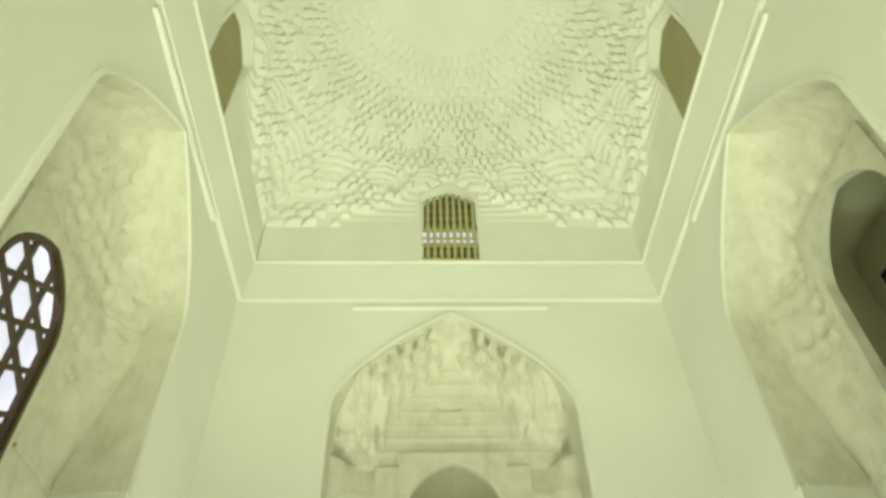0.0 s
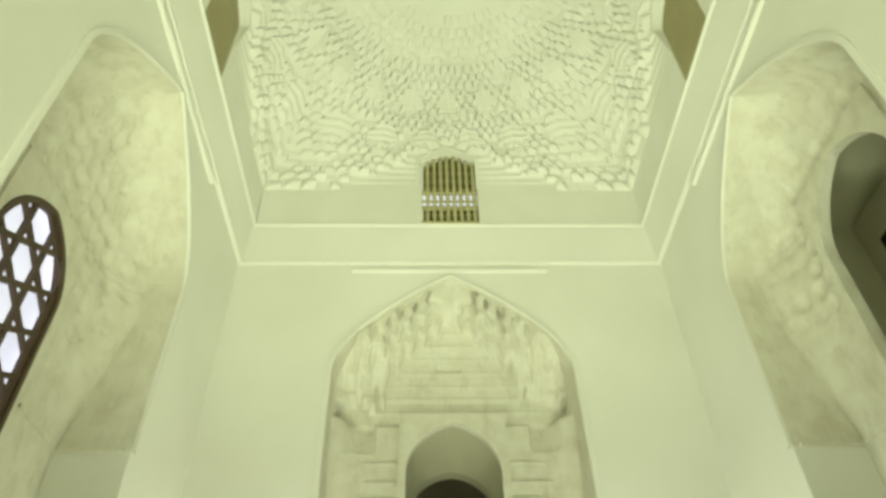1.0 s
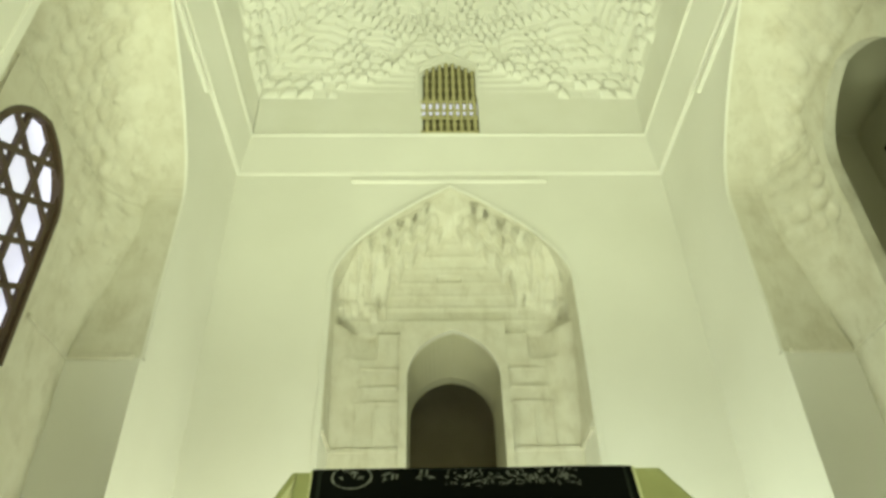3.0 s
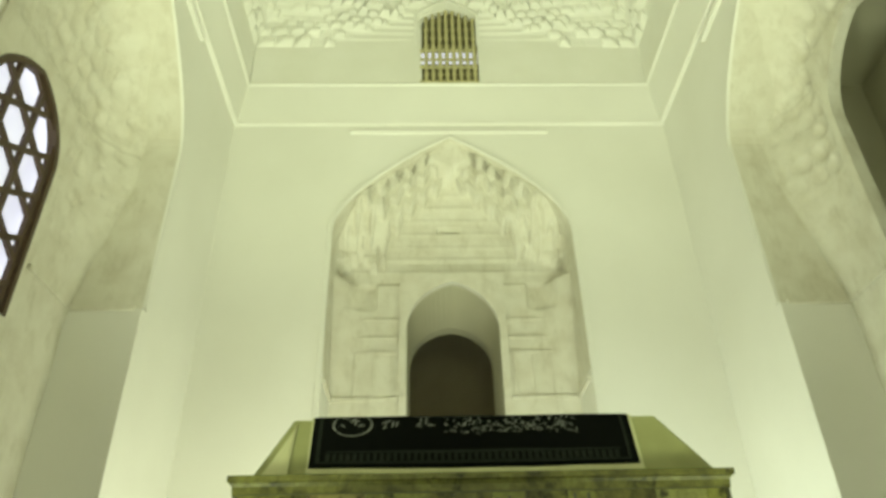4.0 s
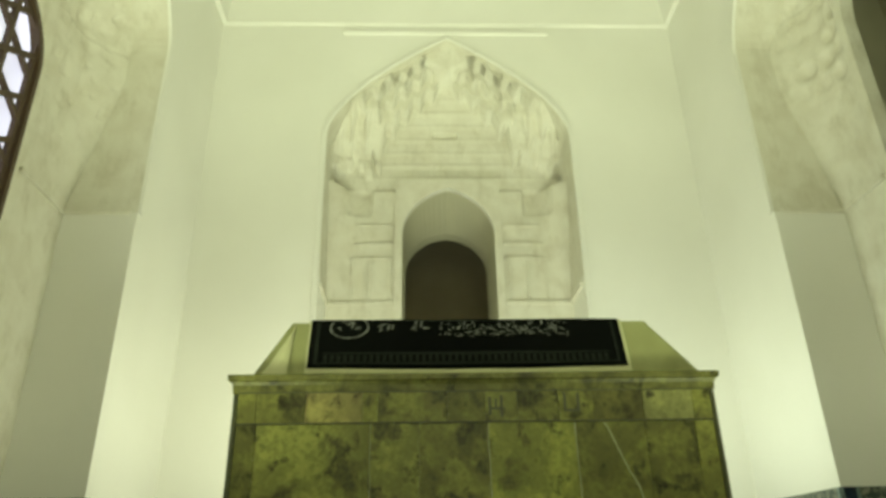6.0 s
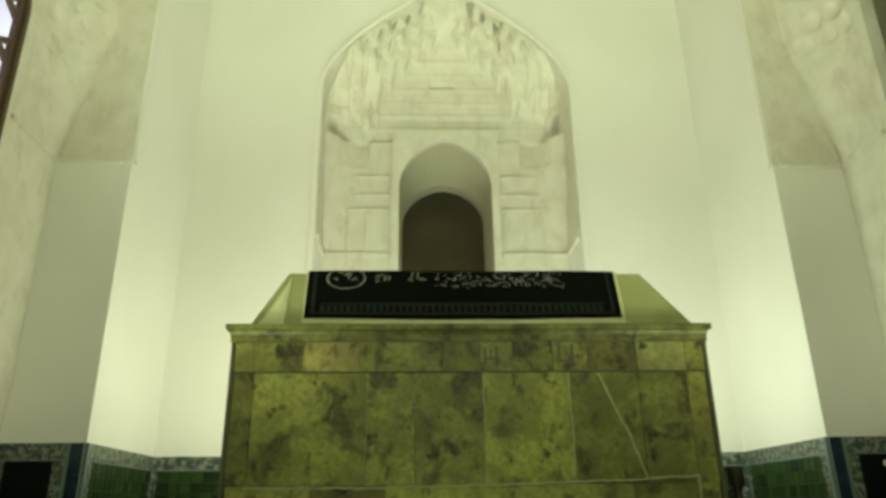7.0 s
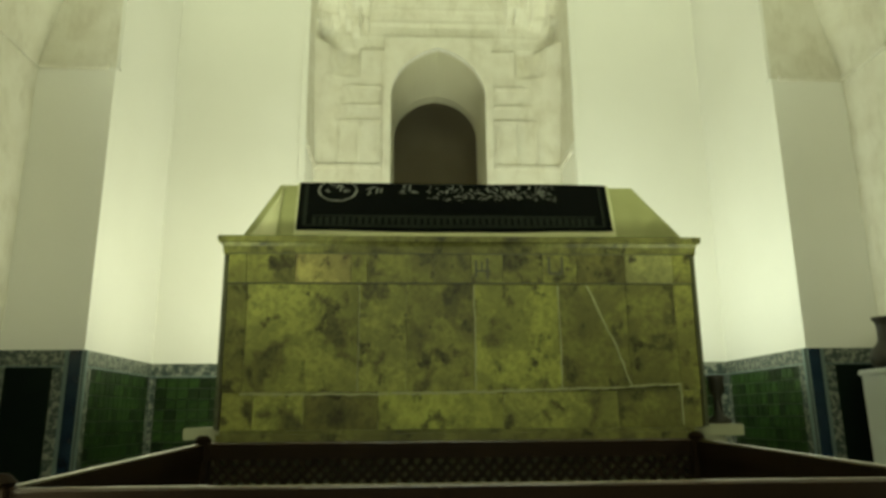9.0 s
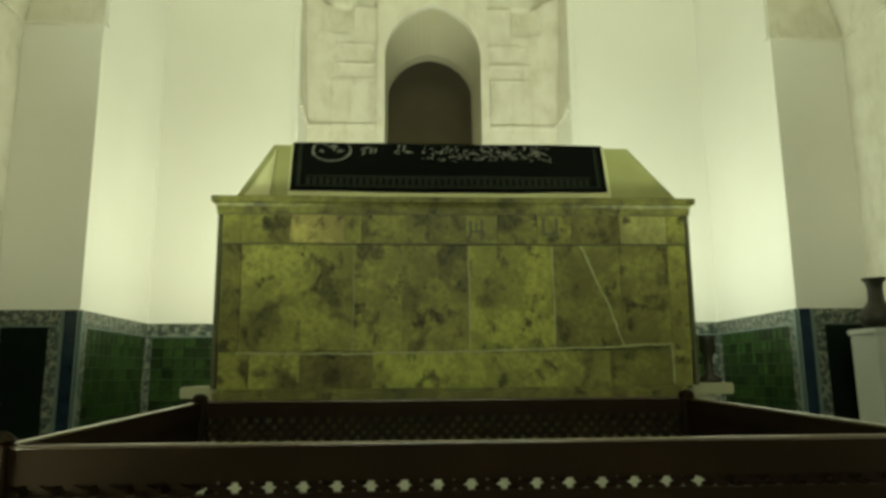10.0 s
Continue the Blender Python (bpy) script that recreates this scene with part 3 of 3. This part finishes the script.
def slab(x0, x1, z0, z1, tone, proud=0.0):
    """One facing slab; tone is its own share of red, green and blue."""
    g = 0.0007
    ob = part("slab", boxes((x0 + g, x1 - g, TY0 - proud, TY0 + 0.05, z0 + g, z1 - g), bevel=0.003), MARBLE, tomb)
    ob.color = (*tone, 1)
    return ob


BRIGHT, GREEN, MIDDLE, OLIVE, BROWN, PINK, ASHEN = ((1.18, 1.2, 1.05), (1.0, 1.0, 1.0), (0.82, 0.80, 0.80), (0.64, 0.62, 0.65), (0.48, 0.44, 0.50), (1.32, 1.15, 1.5), (0.95, 0.93, 1.3))
for x0, x1, tone in ((-1.375, -1.262, OLIVE), (-1.262, -0.643, GREEN), (-0.643, -0.376, GREEN), (-0.376, 0.004, MIDDLE), (0.004, 0.485, BRIGHT),
                     (0.485, 0.875, OLIVE), (0.875, 1.154, OLIVE), (1.154, 1.265, MIDDLE)):
    slab(x0, x1, 1.335, 1.935, tone)
for x0, x1, tone in ((-1.375, -1.272, MIDDLE), (-1.272, -1.003, OLIVE), (-1.003, -0.69, PINK), (-0.69, -0.60, MIDDLE), (-0.60, -0.22, MIDDLE), (-0.22, -0.007, OLIVE), (-0.007, 0.172, GREEN),
                     (0.172, 0.401, OLIVE), (0.401, 0.598, MIDDLE), (0.598, 0.879, BROWN), (0.879, 1.16, ASHEN), (1.16, 1.265, MIDDLE)):
    slab(x0, x1, 1.935, 2.12, tone, 0.008)
for x0, x1, tone in ((-1.365, -1.199, MIDDLE), (-1.199, -0.926, GREEN), (-0.926, -0.529, BROWN), (-0.529, 0.155, BRIGHT), (0.155, 0.789, GREEN), (0.789, 1.142, OLIVE), (1.142, 1.255, MIDDLE)):
    slab(x0, x1, 1.135, 1.335, tone, 0.012)
# carved marks on the upper course
for x0, x1, z0, z1 in ((0.01, 0.025, 1.97, 2.07), (0.01, 0.10, 2.00, 2.012), (0.075, 0.09, 1.96, 2.08), (0.045, 0.056, 2.01, 2.06), (0.43, 0.445, 1.99, 2.09), (0.43, 0.52, 1.985, 2.0), (0.505, 0.52, 1.99, 2.09)):
    part("carved_bar", boxes((x0, x1, TY0 - 0.0095, TY0, z0, z1)), DARK_OLIVE, tomb)
# thin dark lines between courses and under the moulding, dark strips at the corners
part("dark_line", boxes((TX0 + 0.02, TX1 - 0.02, TY0 - 0.0095, TY0 + 0.01, 1.932, 1.938)), DARK_OLIVE, tomb)
part("dark_line", boxes((TX0 + 0.02, TX1 - 0.02, TY0 - 0.012, TY0 + 0.01, 2.102, 2.108)), DARK_OLIVE, tomb)
for x in (TX0 + 0.008, TX1 - 0.008):
    part("corner_strip", boxes((x - 0.012, x + 0.012, TY0 - 0.014, TY0 + 0.06, 1.14, 2.10), bevel=0.006), DARK_OLIVE, tomb, "dark corner strip")


def seam(name, path, wide, deep, label=""):
    """A pale mortar line with an uneven run and width, standing a little proud."""
    bm = bmesh.new()
    rnd = random.Random(len(path) + int(path[0][0] * 100))
    pts = []
    for (x0, z0), (x1, z1) in zip(path, path[1:]):
        n = max(2, int(math.hypot(x1 - x0, z1 - z0) / 0.03))
        pts += [(x0 + (x1 - x0) * i / n, z0 + (z1 - z0) * i / n) for i in range(n)]
    pts.append(path[-1])
    rows = []
    for i, (x, z) in enumerate(pts):
        a, b = pts[max(0, i - 1)], pts[min(len(pts) - 1, i + 1)]
        run = math.hypot(b[0] - a[0], b[1] - a[1])
        nx, nz = -(b[1] - a[1]) / run, (b[0] - a[0]) / run
        w = wide * rnd.uniform(0.45, 1.1)
        o = rnd.uniform(-0.25, 0.25) * wide
        rows.append([bm.verts.new((x + nx * (o + q * w), TY0 + y, z + nz * (o + q * w))) for q, y in ((-0.5, 0.01), (-0.4, -deep), (0.4, -deep), (0.5, 0.01))])
    for a, b in zip(rows, rows[1:]):
        for i in range(3):
            bm.faces.new((a[i], a[i + 1], b[i + 1], b[i]))
    return part(name, bm, JOINT, tomb, label)


seam("mended_crack", [(0.652, 1.925), (0.70, 1.80), (0.80, 1.58), (0.876, 1.36)], 0.016, 0.003, "pale diagonal mended crack")
seam("fillet", [(-1.27, 1.325), (-0.53, 1.322), (0.2, 1.335), (0.75, 1.35), (1.145, 1.368)], 0.016, 0.018)
seam("fillet", [(1.145, 1.368), (1.142, 1.15)], 0.014, 0.018)
for x in (-0.643, 0.004, 0.485):
    seam("mortar_joint", [(x, 1.34), (x + 0.004, 1.60), (x, 1.925)], 0.010 if x > -0.5 else 0.006, 0.003)
for x in (TX0 + 0.02, TX1 - 0.02):
    for y0, y1 in ((TY0 + 0.05, 4.4), (4.4, 4.85), (4.85, TY1 - 0.05)):
        for z0, z1 in ((1.135, 1.33), (1.33, 1.93), (1.93, 2.12)):
            part("slab", boxes((x - 0.03, x + 0.03, y0 + 0.004, y1 - 0.004, z0 + 0.004, z1 - 0.004), bevel=0.004), MARBLE, tomb)
# overhanging edge: a thin lip over a hollow curve
lip = [(0.0, 2.098), (0.010, 2.102), (0.012, 2.118), (0.014, 2.145), (0.024, 2.164), (0.038, 2.170), (0.040, 2.198), (0.036, 2.203), (-0.08, 2.203)]
bm = bmesh.new()
rings = [[bm.verts.new((TX1 + o if sx > 0 else TX0 - o, TY1 + o if sy > 0 else TY0 - o, z)) for o, z in lip] for sx, sy in ((-1, -1), (1, -1), (1, 1), (-1, 1))]
for e in range(4):
    a, b = rings[e], rings[(e + 1) % 4]
    for i in range(len(lip) - 1):
        bm.faces.new((a[i], b[i], b[i + 1], a[i + 1]))
part("top_moulding", bm, EDGE, tomb, "overhanging marble edge moulding")

# sloped top under a cloth
RX0, RX1, RY0, RY1, RZ = -1.14, 1.01, 4.08, 5.10, 2.572


def hip(name, grow, material, parent, z0=2.2, inset=0.06):
    n = 90
    bm = bmesh.new()
    lo = [(TX0 + inset, TY0 + inset), (TX1 - 0.01, TY0 + inset), (TX1 - 0.01, TY1 - inset), (TX0 + inset, TY1 - inset)]
    hi = [(RX0, RY0), (RX1, RY0), (RX1, RY1), (RX0, RY1)]
    for e in range(4):
        a, b, c, d = (Vector((*lo[e], z0)), Vector((*lo[(e + 1) % 4], z0)), Vector((*hi[(e + 1) % 4], RZ)), Vector((*hi[e], RZ)))
        nm = (b - a).cross(d - a).normalized()
        grid = []
        for j in range(11):
            row = []
            for i in range(n + 1):
                p = (a.lerp(b, i / n)).lerp(d.lerp(c, i / n), j / 10)
                edge = min(1, 6 * min(i, n - i) / n) * min(1, j / 2, (10 - j) / 2)
                fold = 0.012 * noise.noise((p.x * 4, p.y * 4, p.z * 2 + e)) * edge
                # the cloth gathers into folds towards the hips
                out = max(-1.06 - p.x, p.x - 0.97, 0.0)
                gather = min(1.0, out / 0.06) * min(1, i / 4, (n - i) / 4)
                fold += 0.02 * math.sin(out * (30 if p.x < 0 else 14) + (RZ - p.z) * 5 + e) * gather * (0.3 + 0.7 * (1 - j / 10))
                row.append(bm.verts.new(p + nm * (fold + grow)))
            grid.append(row)
        for j in range(10):
            for i in range(n):
                bm.faces.new((grid[j][i], grid[j][i + 1], grid[j + 1][i + 1], grid[j + 1][i]))
    bm.faces.new([bm.verts.new((x, y, RZ + grow)) for x, y in hi])
    bmesh.ops.remove_doubles(bm, verts=bm.verts, dist=0.001)
    return part(name, bm, material, parent, smooth=True)


hip("sloped_top", 0.0, COVER, tomb)

# black cloth over the front slope
NORM = Vector((0, -(RZ - 2.2), RY0 - TY0 - 0.06)).normalized()
LOW, HIGH = Vector((0, TY0 + 0.06, 2.2)), Vector((0, RY0, RZ))


def on_slope(x, s, lift):
    """A place on the front slope: s 0 at its foot, 1 at its crest."""
    p = LOW.lerp(HIGH, s)
    return Vector((x, p.y, p.z)) + NORM * (lift + 0.008 * noise.noise((x * 3, s * 2, 4)))


def sheet(name, x0, x1, s0, s1, lift, material, parent, nx=40, over=0.0, sag=0.0):
    bm = bmesh.new()
    rows = []
    for j in range(9):
        s = s0 + (s1 - s0) * j / 8
        rows.append([bm.verts.new(on_slope(x0 + (x1 - x0) * i / nx, s - sag * (1 - j / 8) * math.sin(math.pi * i / nx), lift)) for i in range(nx + 1)])
    if over:
        rows.append([bm.verts.new((x0 + (x1 - x0) * i / nx, RY0 + over, RZ + lift + 0.004)) for i in range(nx + 1)])
    for a, b in zip(rows, rows[1:]):
        for i in range(nx):
            bm.faces.new((a[i], a[i + 1], b[i + 1], b[i]))
    ext = bmesh.ops.extrude_face_region(bm, geom=list(bm.faces))
    for v in ext["geom"]:
        if isinstance(v, bmesh.types.BMVert):
            v.co -= NORM * 0.004
    return part(name, bm, material, parent, smooth=False)


cloth = tagged(new("tomb_cloth"), "black embroidered cloth laid over the tomb's sloped top", "cloth")
SHEET = shader("cream_cloth", (0.50, 0.50, 0.28), 0.6, scale=5, grain=200)
sheet("lining", -1.032, 0.860, 0.06, 1.0, 0.022, SHEET, cloth, over=0.5, sag=0.03)
sheet("field", -1.02, 0.84, 0.14, 1.0, 0.030, BLACK, cloth, over=0.5, sag=0.03)
for x0, x1, s0, s1 in ((-0.985, -0.965, 0.2, 0.97), (0.785, 0.80, 0.2, 0.97), (-0.985, 0.80, 0.20, 0.22), (-0.93, 0.75, 0.38, 0.392)):
    sheet("border", x0, x1, s0, s1, 0.036, THREAD2, cloth, nx=12, sag=0.03 if x1 - x0 > 1 else 0)
for i in range(44):
    x = -0.93 + i * 1.68 / 44
    sheet("border_bar", x, x + 0.022, 0.23, 0.35, 0.036, THREAD2, cloth, nx=1)
# fold of the cover beside the black cloth; its highlight is put in as cream colour
bm = bmesh.new()
rows = []
for j in range(9):
    q = j / 8
    a, b = -1.285 + 0.165 * q ** 0.9, -1.135 + 0.02 * q
    rows.append([bm.verts.new(on_slope(a + (b - a) * i / 8, 0.03 + 0.86 * q, 0.012 + 0.014 * math.sin(math.pi * i / 8))) for i in range(9)])
for a, b in zip(rows, rows[1:]):
    for i in range(8):
        bm.faces.new((a[i], a[i + 1], b[i + 1], b[i]))
part("lit_fold", bm, SHEET, cloth, "fold of the cover cloth, its highlight drawn in pale cream", smooth=True)
# embroidered bars: one dense line of slanted strokes, then shorter clusters before it
def stroke(x, s, length, slant, thick):
    """A slanted thread stroke on the front slope."""
    bm = bmesh.new()
    rows = []
    for i in range(5):
        q = i / 4
        cx, cs = x + length * q * math.cos(slant), s + 1.9 * length * q * math.sin(slant) + 0.02 * math.sin(math.pi * q)
        w = thick * (0.5 + math.sin(math.pi * (0.15 + 0.7 * q)))
        ox, os = -math.sin(slant) * w, 1.9 * math.cos(slant) * w
        rows.append([bm.verts.new(on_slope(cx + k * ox, min(1.0, cs + k * os), 0.037)) for k in (-0.5, 0.5)])
    for a, b in zip(rows, rows[1:]):
        bm.faces.new((a[0], a[1], b[1], b[0]))
    return part("thread_bar", bm, THREAD, cloth)


rnd = random.Random(4)
x = -0.25
while x < 0.52:
    for low, high in ((0.66, 0.74), (0.74, 0.82), (0.82, 0.92)):
        if rnd.random() < 0.75:
            stroke(x + rnd.uniform(-0.01, 0.01), rnd.uniform(low, high), rnd.uniform(0.018, 0.045), rnd.choice((0.1, 0.5, 1.3, 1.5, -0.5, 2.6)), rnd.uniform(0.003, 0.007))
    x += 0.014
for x0, x1, s in ((-0.62, -0.50, 0.80), (-0.43, -0.31, 0.84)):
    for i in range(7):
        stroke(rnd.uniform(x0, x1 - 0.03), s + rnd.uniform(-0.05, 0.06), rnd.uniform(0.03, 0.06), rnd.choice((0.15, 0.6, 1.4, -0.3)), rnd.uniform(0.005, 0.010))
bm = bmesh.new()
ring = []
for i in range(32):
    th = 2 * math.pi * i / 32
    ring.append([bm.verts.new(on_slope(-0.79 + r * math.cos(th), min(0.995, 0.84 + r * 1.75 * math.sin(th)), 0.038)) for r in (0.118, 0.107)])
for i in range(32):
    a, b = ring[i], ring[(i + 1) % 32]
    bm.faces.new((a[0], b[0], b[1], a[1]))
part("thread_ring", bm, THREAD, cloth)
for i in range(9):
    stroke(rnd.uniform(-0.86, -0.75), rnd.uniform(0.74, 0.92), rnd.uniform(0.03, 0.05), rnd.choice((0.1, 0.5, 1.4, 2.6)), 0.007)

# candle holder on the plinth
ch = tagged(part("candle_holder", lathe([(0.07, 0), (0.075, 0.02), (0.03, 0.05), (0.025, 0.16), (0.05, 0.19), (0.045, 0.25), (0.055, 0.28), (0.05, 0.285)], 20, Matrix.Translation((1.505, 4.25, 1.15))), BRONZE, smooth=True), "dark bronze candle holder on the tomb's ledge", "candle holder")


# wooden railing ------------------------------------------------------------------------
FX0, FX1, FY0, FY1 = -1.42, 1.17, 1.95, 3.80
fence = tagged(new("railing"), "dark polished wooden railing with lattice panels before the tomb", "railing")


def rail_side(p, q, zp, zq, step=0.062):
    """One side of the railing from p to q, its top falling from zp to zq."""
    p, q = Vector((*p, 0)), Vector((*q, 0))
    length = (q - p).length
    m = Matrix.Translation(p) @ Matrix.Rotation(math.atan2(q.y - p.y, q.x - p.x), 4, "Z") 
    slope = (zq - zp) / length
    sh = Matrix(((1, 0, 0, 0), (0, 1, 0, 0), (slope, 0, 1, zp), (0, 0, 0, 1)))
    m = m @ sh
    bm = bmesh.new()
    ends = [[bm.verts.new(m @ Vector((x, 0.017 * math.cos(a), -0.016 + 0.012 * max(0.0, math.sin(a)) ** 0.6))) for a in [math.pi * i / 14 for i in range(15)]] for x in (0, length)]
    for a, b, c, d in zip(ends[0], ends[0][1:], ends[1][1:], ends[1]):
        bm.faces.new((a, b, c, d))
    bm.faces.new((ends[0][0], ends[0][-1], ends[1][-1], ends[1][0]))
    part("top_rail", bm, RAIL, fence, smooth=True)
    low = 0.105 if step > 0.08 else 0.095
    part("upper_board", boxes((0, length, -0.018, 0.018, -low, -0.016), m=m), WOOD, fence)
    part("lower_board", boxes((0, length, -0.02, 0.02, -0.95, -0.80), m=m), WOOD, fence)
    part("middle_board", boxes((0, length, -0.018, 0.018, -0.42, -0.313), m=m), WOOD, fence)
    if not step:
        part("panel", boxes((0, length, -0.008, 0.008, -0.34, -0.09), (0, length, -0.008, 0.008, -0.80, -0.42), m=m), WOOD, fence)
        return
    bands = [(-0.313, -low, 1.0), (-0.80, -0.42, 1.0)]
    if step > 0.08:
        part("strip_board", boxes((0, length, -0.016, 0.016, -0.172, -0.136), m=m), WOOD, fence)
        bands = [(-0.136, -low, 0.45), (-0.313, -0.172, 1.0), (-0.80, -0.42, 1.0)]
    for z0, z1, g in bands:
        h = (z1 - z0) / g
        for sgn in (1, -1):
            bm = bmesh.new()
            i = -int(h / step) - 1
            while i * step < length:
                x = i * step
                x0, x1 = max(0, x), min(length, x + h)
                if x1 - x0 > 0.01:
                    za, zb = z0 + (x0 - x) * g, z0 + (x1 - x) * g
                    if sgn < 0:
                        za, zb = z1 - (x0 - x) * g, z1 - (x1 - x) * g
                    w = 0.014 if step < 0.08 else 0.010 if g < 1 else 0.030
                    y0 = 0.004 * sgn
                    vs = [bm.verts.new(m @ Vector(c)) for c in (
                        (x0, y0 - 0.006, za - w), (x1, y0 - 0.006, zb - w), (x1, y0 - 0.006, zb + w), (x0, y0 - 0.006, za + w),
                        (x0, y0 + 0.006, za - w), (x1, y0 + 0.006, zb - w), (x1, y0 + 0.006, zb + w), (x0, y0 + 0.006, za + w))]
                    for fc in ((0, 1, 2, 3), (7, 6, 5, 4), (0, 4, 5, 1), (3, 2, 6, 7), (1, 5, 6, 2), (0, 3, 7, 4)):
                        bm.faces.new([vs[c] for c in fc])
                i += 1
            tagged(part("lattice", bm, WOOD, fence), kind="stuff")


ZN, ZF = 1.035, 1.085
rail_side((FX0, FY0), (FX1, FY0), ZN, ZN, 0.089)
rail_side((FX0, FY1), (FX1, FY1), ZF, ZF)
rail_side((FX0, FY0), (FX0, FY1), ZN, ZF, 0)
rail_side((FX1, FY0), (FX1, FY1), ZN, ZF, 0)
for x in (FX0, FX1):
    for y, z in ((FY0, ZN), (FY1, ZF)):
        post = part("post", boxes((x - 0.04, x + 0.04, y - 0.04, y + 0.04, 0, z - 0.002), bevel=0.006), WOOD, fence)
        part("cap", lathe([(0.035, z - 0.002), (0.045, z + 0.008), (0.03, z + 0.022), (0.02, z + 0.030)], 12, Matrix.Translation((x, y, 0))), WOOD, post)


# assumed slab, added so that the front lattice holes show something pale
grave = tagged(part("backing_slab", boxes((-1.12, 0.88, 2.45, 3.45, 0.0, 0.70), (-1.18, 0.94, 2.40, 3.50, 0.70, 0.76), bevel=0.015), BACKING), "low pale slab added behind the railing's lattice holes", "grave slab")


# white cabinet and vase in the right recess ---------------------------------------------------
cab = tagged(new("cabinet"), "plain white painted cabinet standing in the arch recess", "cabinet")
part("body", boxes((3.05, 3.46, 4.90, 5.20, 0.0, 1.48), bevel=0.006), WHITE, cab)
part("top", boxes((3.035, 3.475, 4.885, 5.215, 1.48, 1.52), bevel=0.006), WHITE, cab)
part("door", boxes((3.08, 3.43, 4.888, 4.90, 0.08, 1.44), bevel=0.004), WHITE, cab)
tagged(part("vase", lathe([(0.08, 0), (0.11, 0.03), (0.122, 0.08), (0.108, 0.13), (0.076, 0.17), (0.054, 0.21), (0.052, 0.30), (0.060, 0.34), (0.080, 0.365), (0.080, 0.378), (0.06, 0.38)], 28, Matrix.Translation((3.16, 5.02, 1.52))), BRONZE, smooth=True), "dark bronze vase with a flared neck on the cabinet", "vase")


# tiled dado ------------------------------------------------------------------------------------
DADO = 1.72
tile_mesh = {}


def tile(w, h, t=0.012):
    key = (round(w, 3), round(h, 3))
    if key not in tile_mesh:
        bm = boxes((-w / 2, w / 2, -t, 0, -h / 2, h / 2))
        for v in bm.verts:
            if v.co.y < -t / 2:
                v.co.x *= 1 - 0.006 / w
                v.co.z *= 1 - 0.006 / h
        me = bpy.data.meshes.new("tile")
        bm.to_mesh(me)
        bm.free()
        tile_mesh[key] = me
    return tile_mesh[key]


def dado(m, u0, u1, name, tiles=True, blue0=False, blue1=False, z_low=0.55):
    """A run of dado on a wall face: green tiles, floral borders, and a blue edge strip at an arris."""
    ob = tagged(part(name, boxes((u0, u1, -0.006, 0.05, 0.0, DADO - 0.002), m=m), GROUT), "glazed green tile dado with floral borders", "dado", kind="structure")
    e0, e1 = u0, u1
    for on, at, sgn in ((blue0, u0, 1), (blue1, u1, -1)):
        if on:
            a = at
            strips = ((0.03, PALE, "edge_strip"),) if on == "edge" else ((0.008, PALE, "edge_strip"), (0.095, BLUE, "blue_strip"), (0.03, PALE, "edge_strip"))
            for w, mat, nm in strips:
                b = a + sgn * w
                part(nm, boxes((min(a, b) + 0.001, max(a, b) - 0.001, -0.02, 0, 0.0, DADO), m=m), mat, ob)
                a = b
            if sgn > 0:
                e0 = a
            else:
                e1 = a
    part("border", boxes((e0, e1, -0.018, 0, DADO - 0.12, DADO), bevel=0.003, m=m), FLORAL, ob)
    part("border_line", boxes((e0, e1, -0.02, 0, DADO - 0.13, DADO - 0.12), m=m), PALE, ob)
    for a, b in ((e0, e0 + 0.08), (e1 - 0.08, e1)):
        part("border", boxes((a, b, -0.018, 0, 0.0, DADO - 0.13), m=m), FLORAL, ob)
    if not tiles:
        # recess runs get one flat panel with the shade in its colour
        part("panel", boxes((e0 + 0.08, e1 - 0.08, -0.012, 0, 0.0, DADO - 0.13), m=m), SHADED_TILE, ob)
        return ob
    a, b = e0 + 0.083, e1 - 0.083
    n = max(1, round((b - a) / 0.10))
    w = (b - a) / n
    z = DADO - 0.135
    r = 0
    while z > z_low:
        for i in range(n):
            t = new("tile", tile(w - 0.003, 0.097))
            t.parent = ob
            t.matrix_world = m @ Matrix.Translation((a + (i + 0.5) * w, -0.004, z - 0.05))
        z -= 0.10
    for s in list(tile_mesh.values()):
        if not s.materials:
            s.materials.append(TILE)
    return ob


for u0, u1 in ((-HALF, -FAR), (FAR, HALF)):
    dado(side(0), u0, u1, "dado_far")
dado(side(1), A, HALF, "dado_left", blue0="edge")
dado(side(3), -HALF, -A, "dado_right", blue1="edge")
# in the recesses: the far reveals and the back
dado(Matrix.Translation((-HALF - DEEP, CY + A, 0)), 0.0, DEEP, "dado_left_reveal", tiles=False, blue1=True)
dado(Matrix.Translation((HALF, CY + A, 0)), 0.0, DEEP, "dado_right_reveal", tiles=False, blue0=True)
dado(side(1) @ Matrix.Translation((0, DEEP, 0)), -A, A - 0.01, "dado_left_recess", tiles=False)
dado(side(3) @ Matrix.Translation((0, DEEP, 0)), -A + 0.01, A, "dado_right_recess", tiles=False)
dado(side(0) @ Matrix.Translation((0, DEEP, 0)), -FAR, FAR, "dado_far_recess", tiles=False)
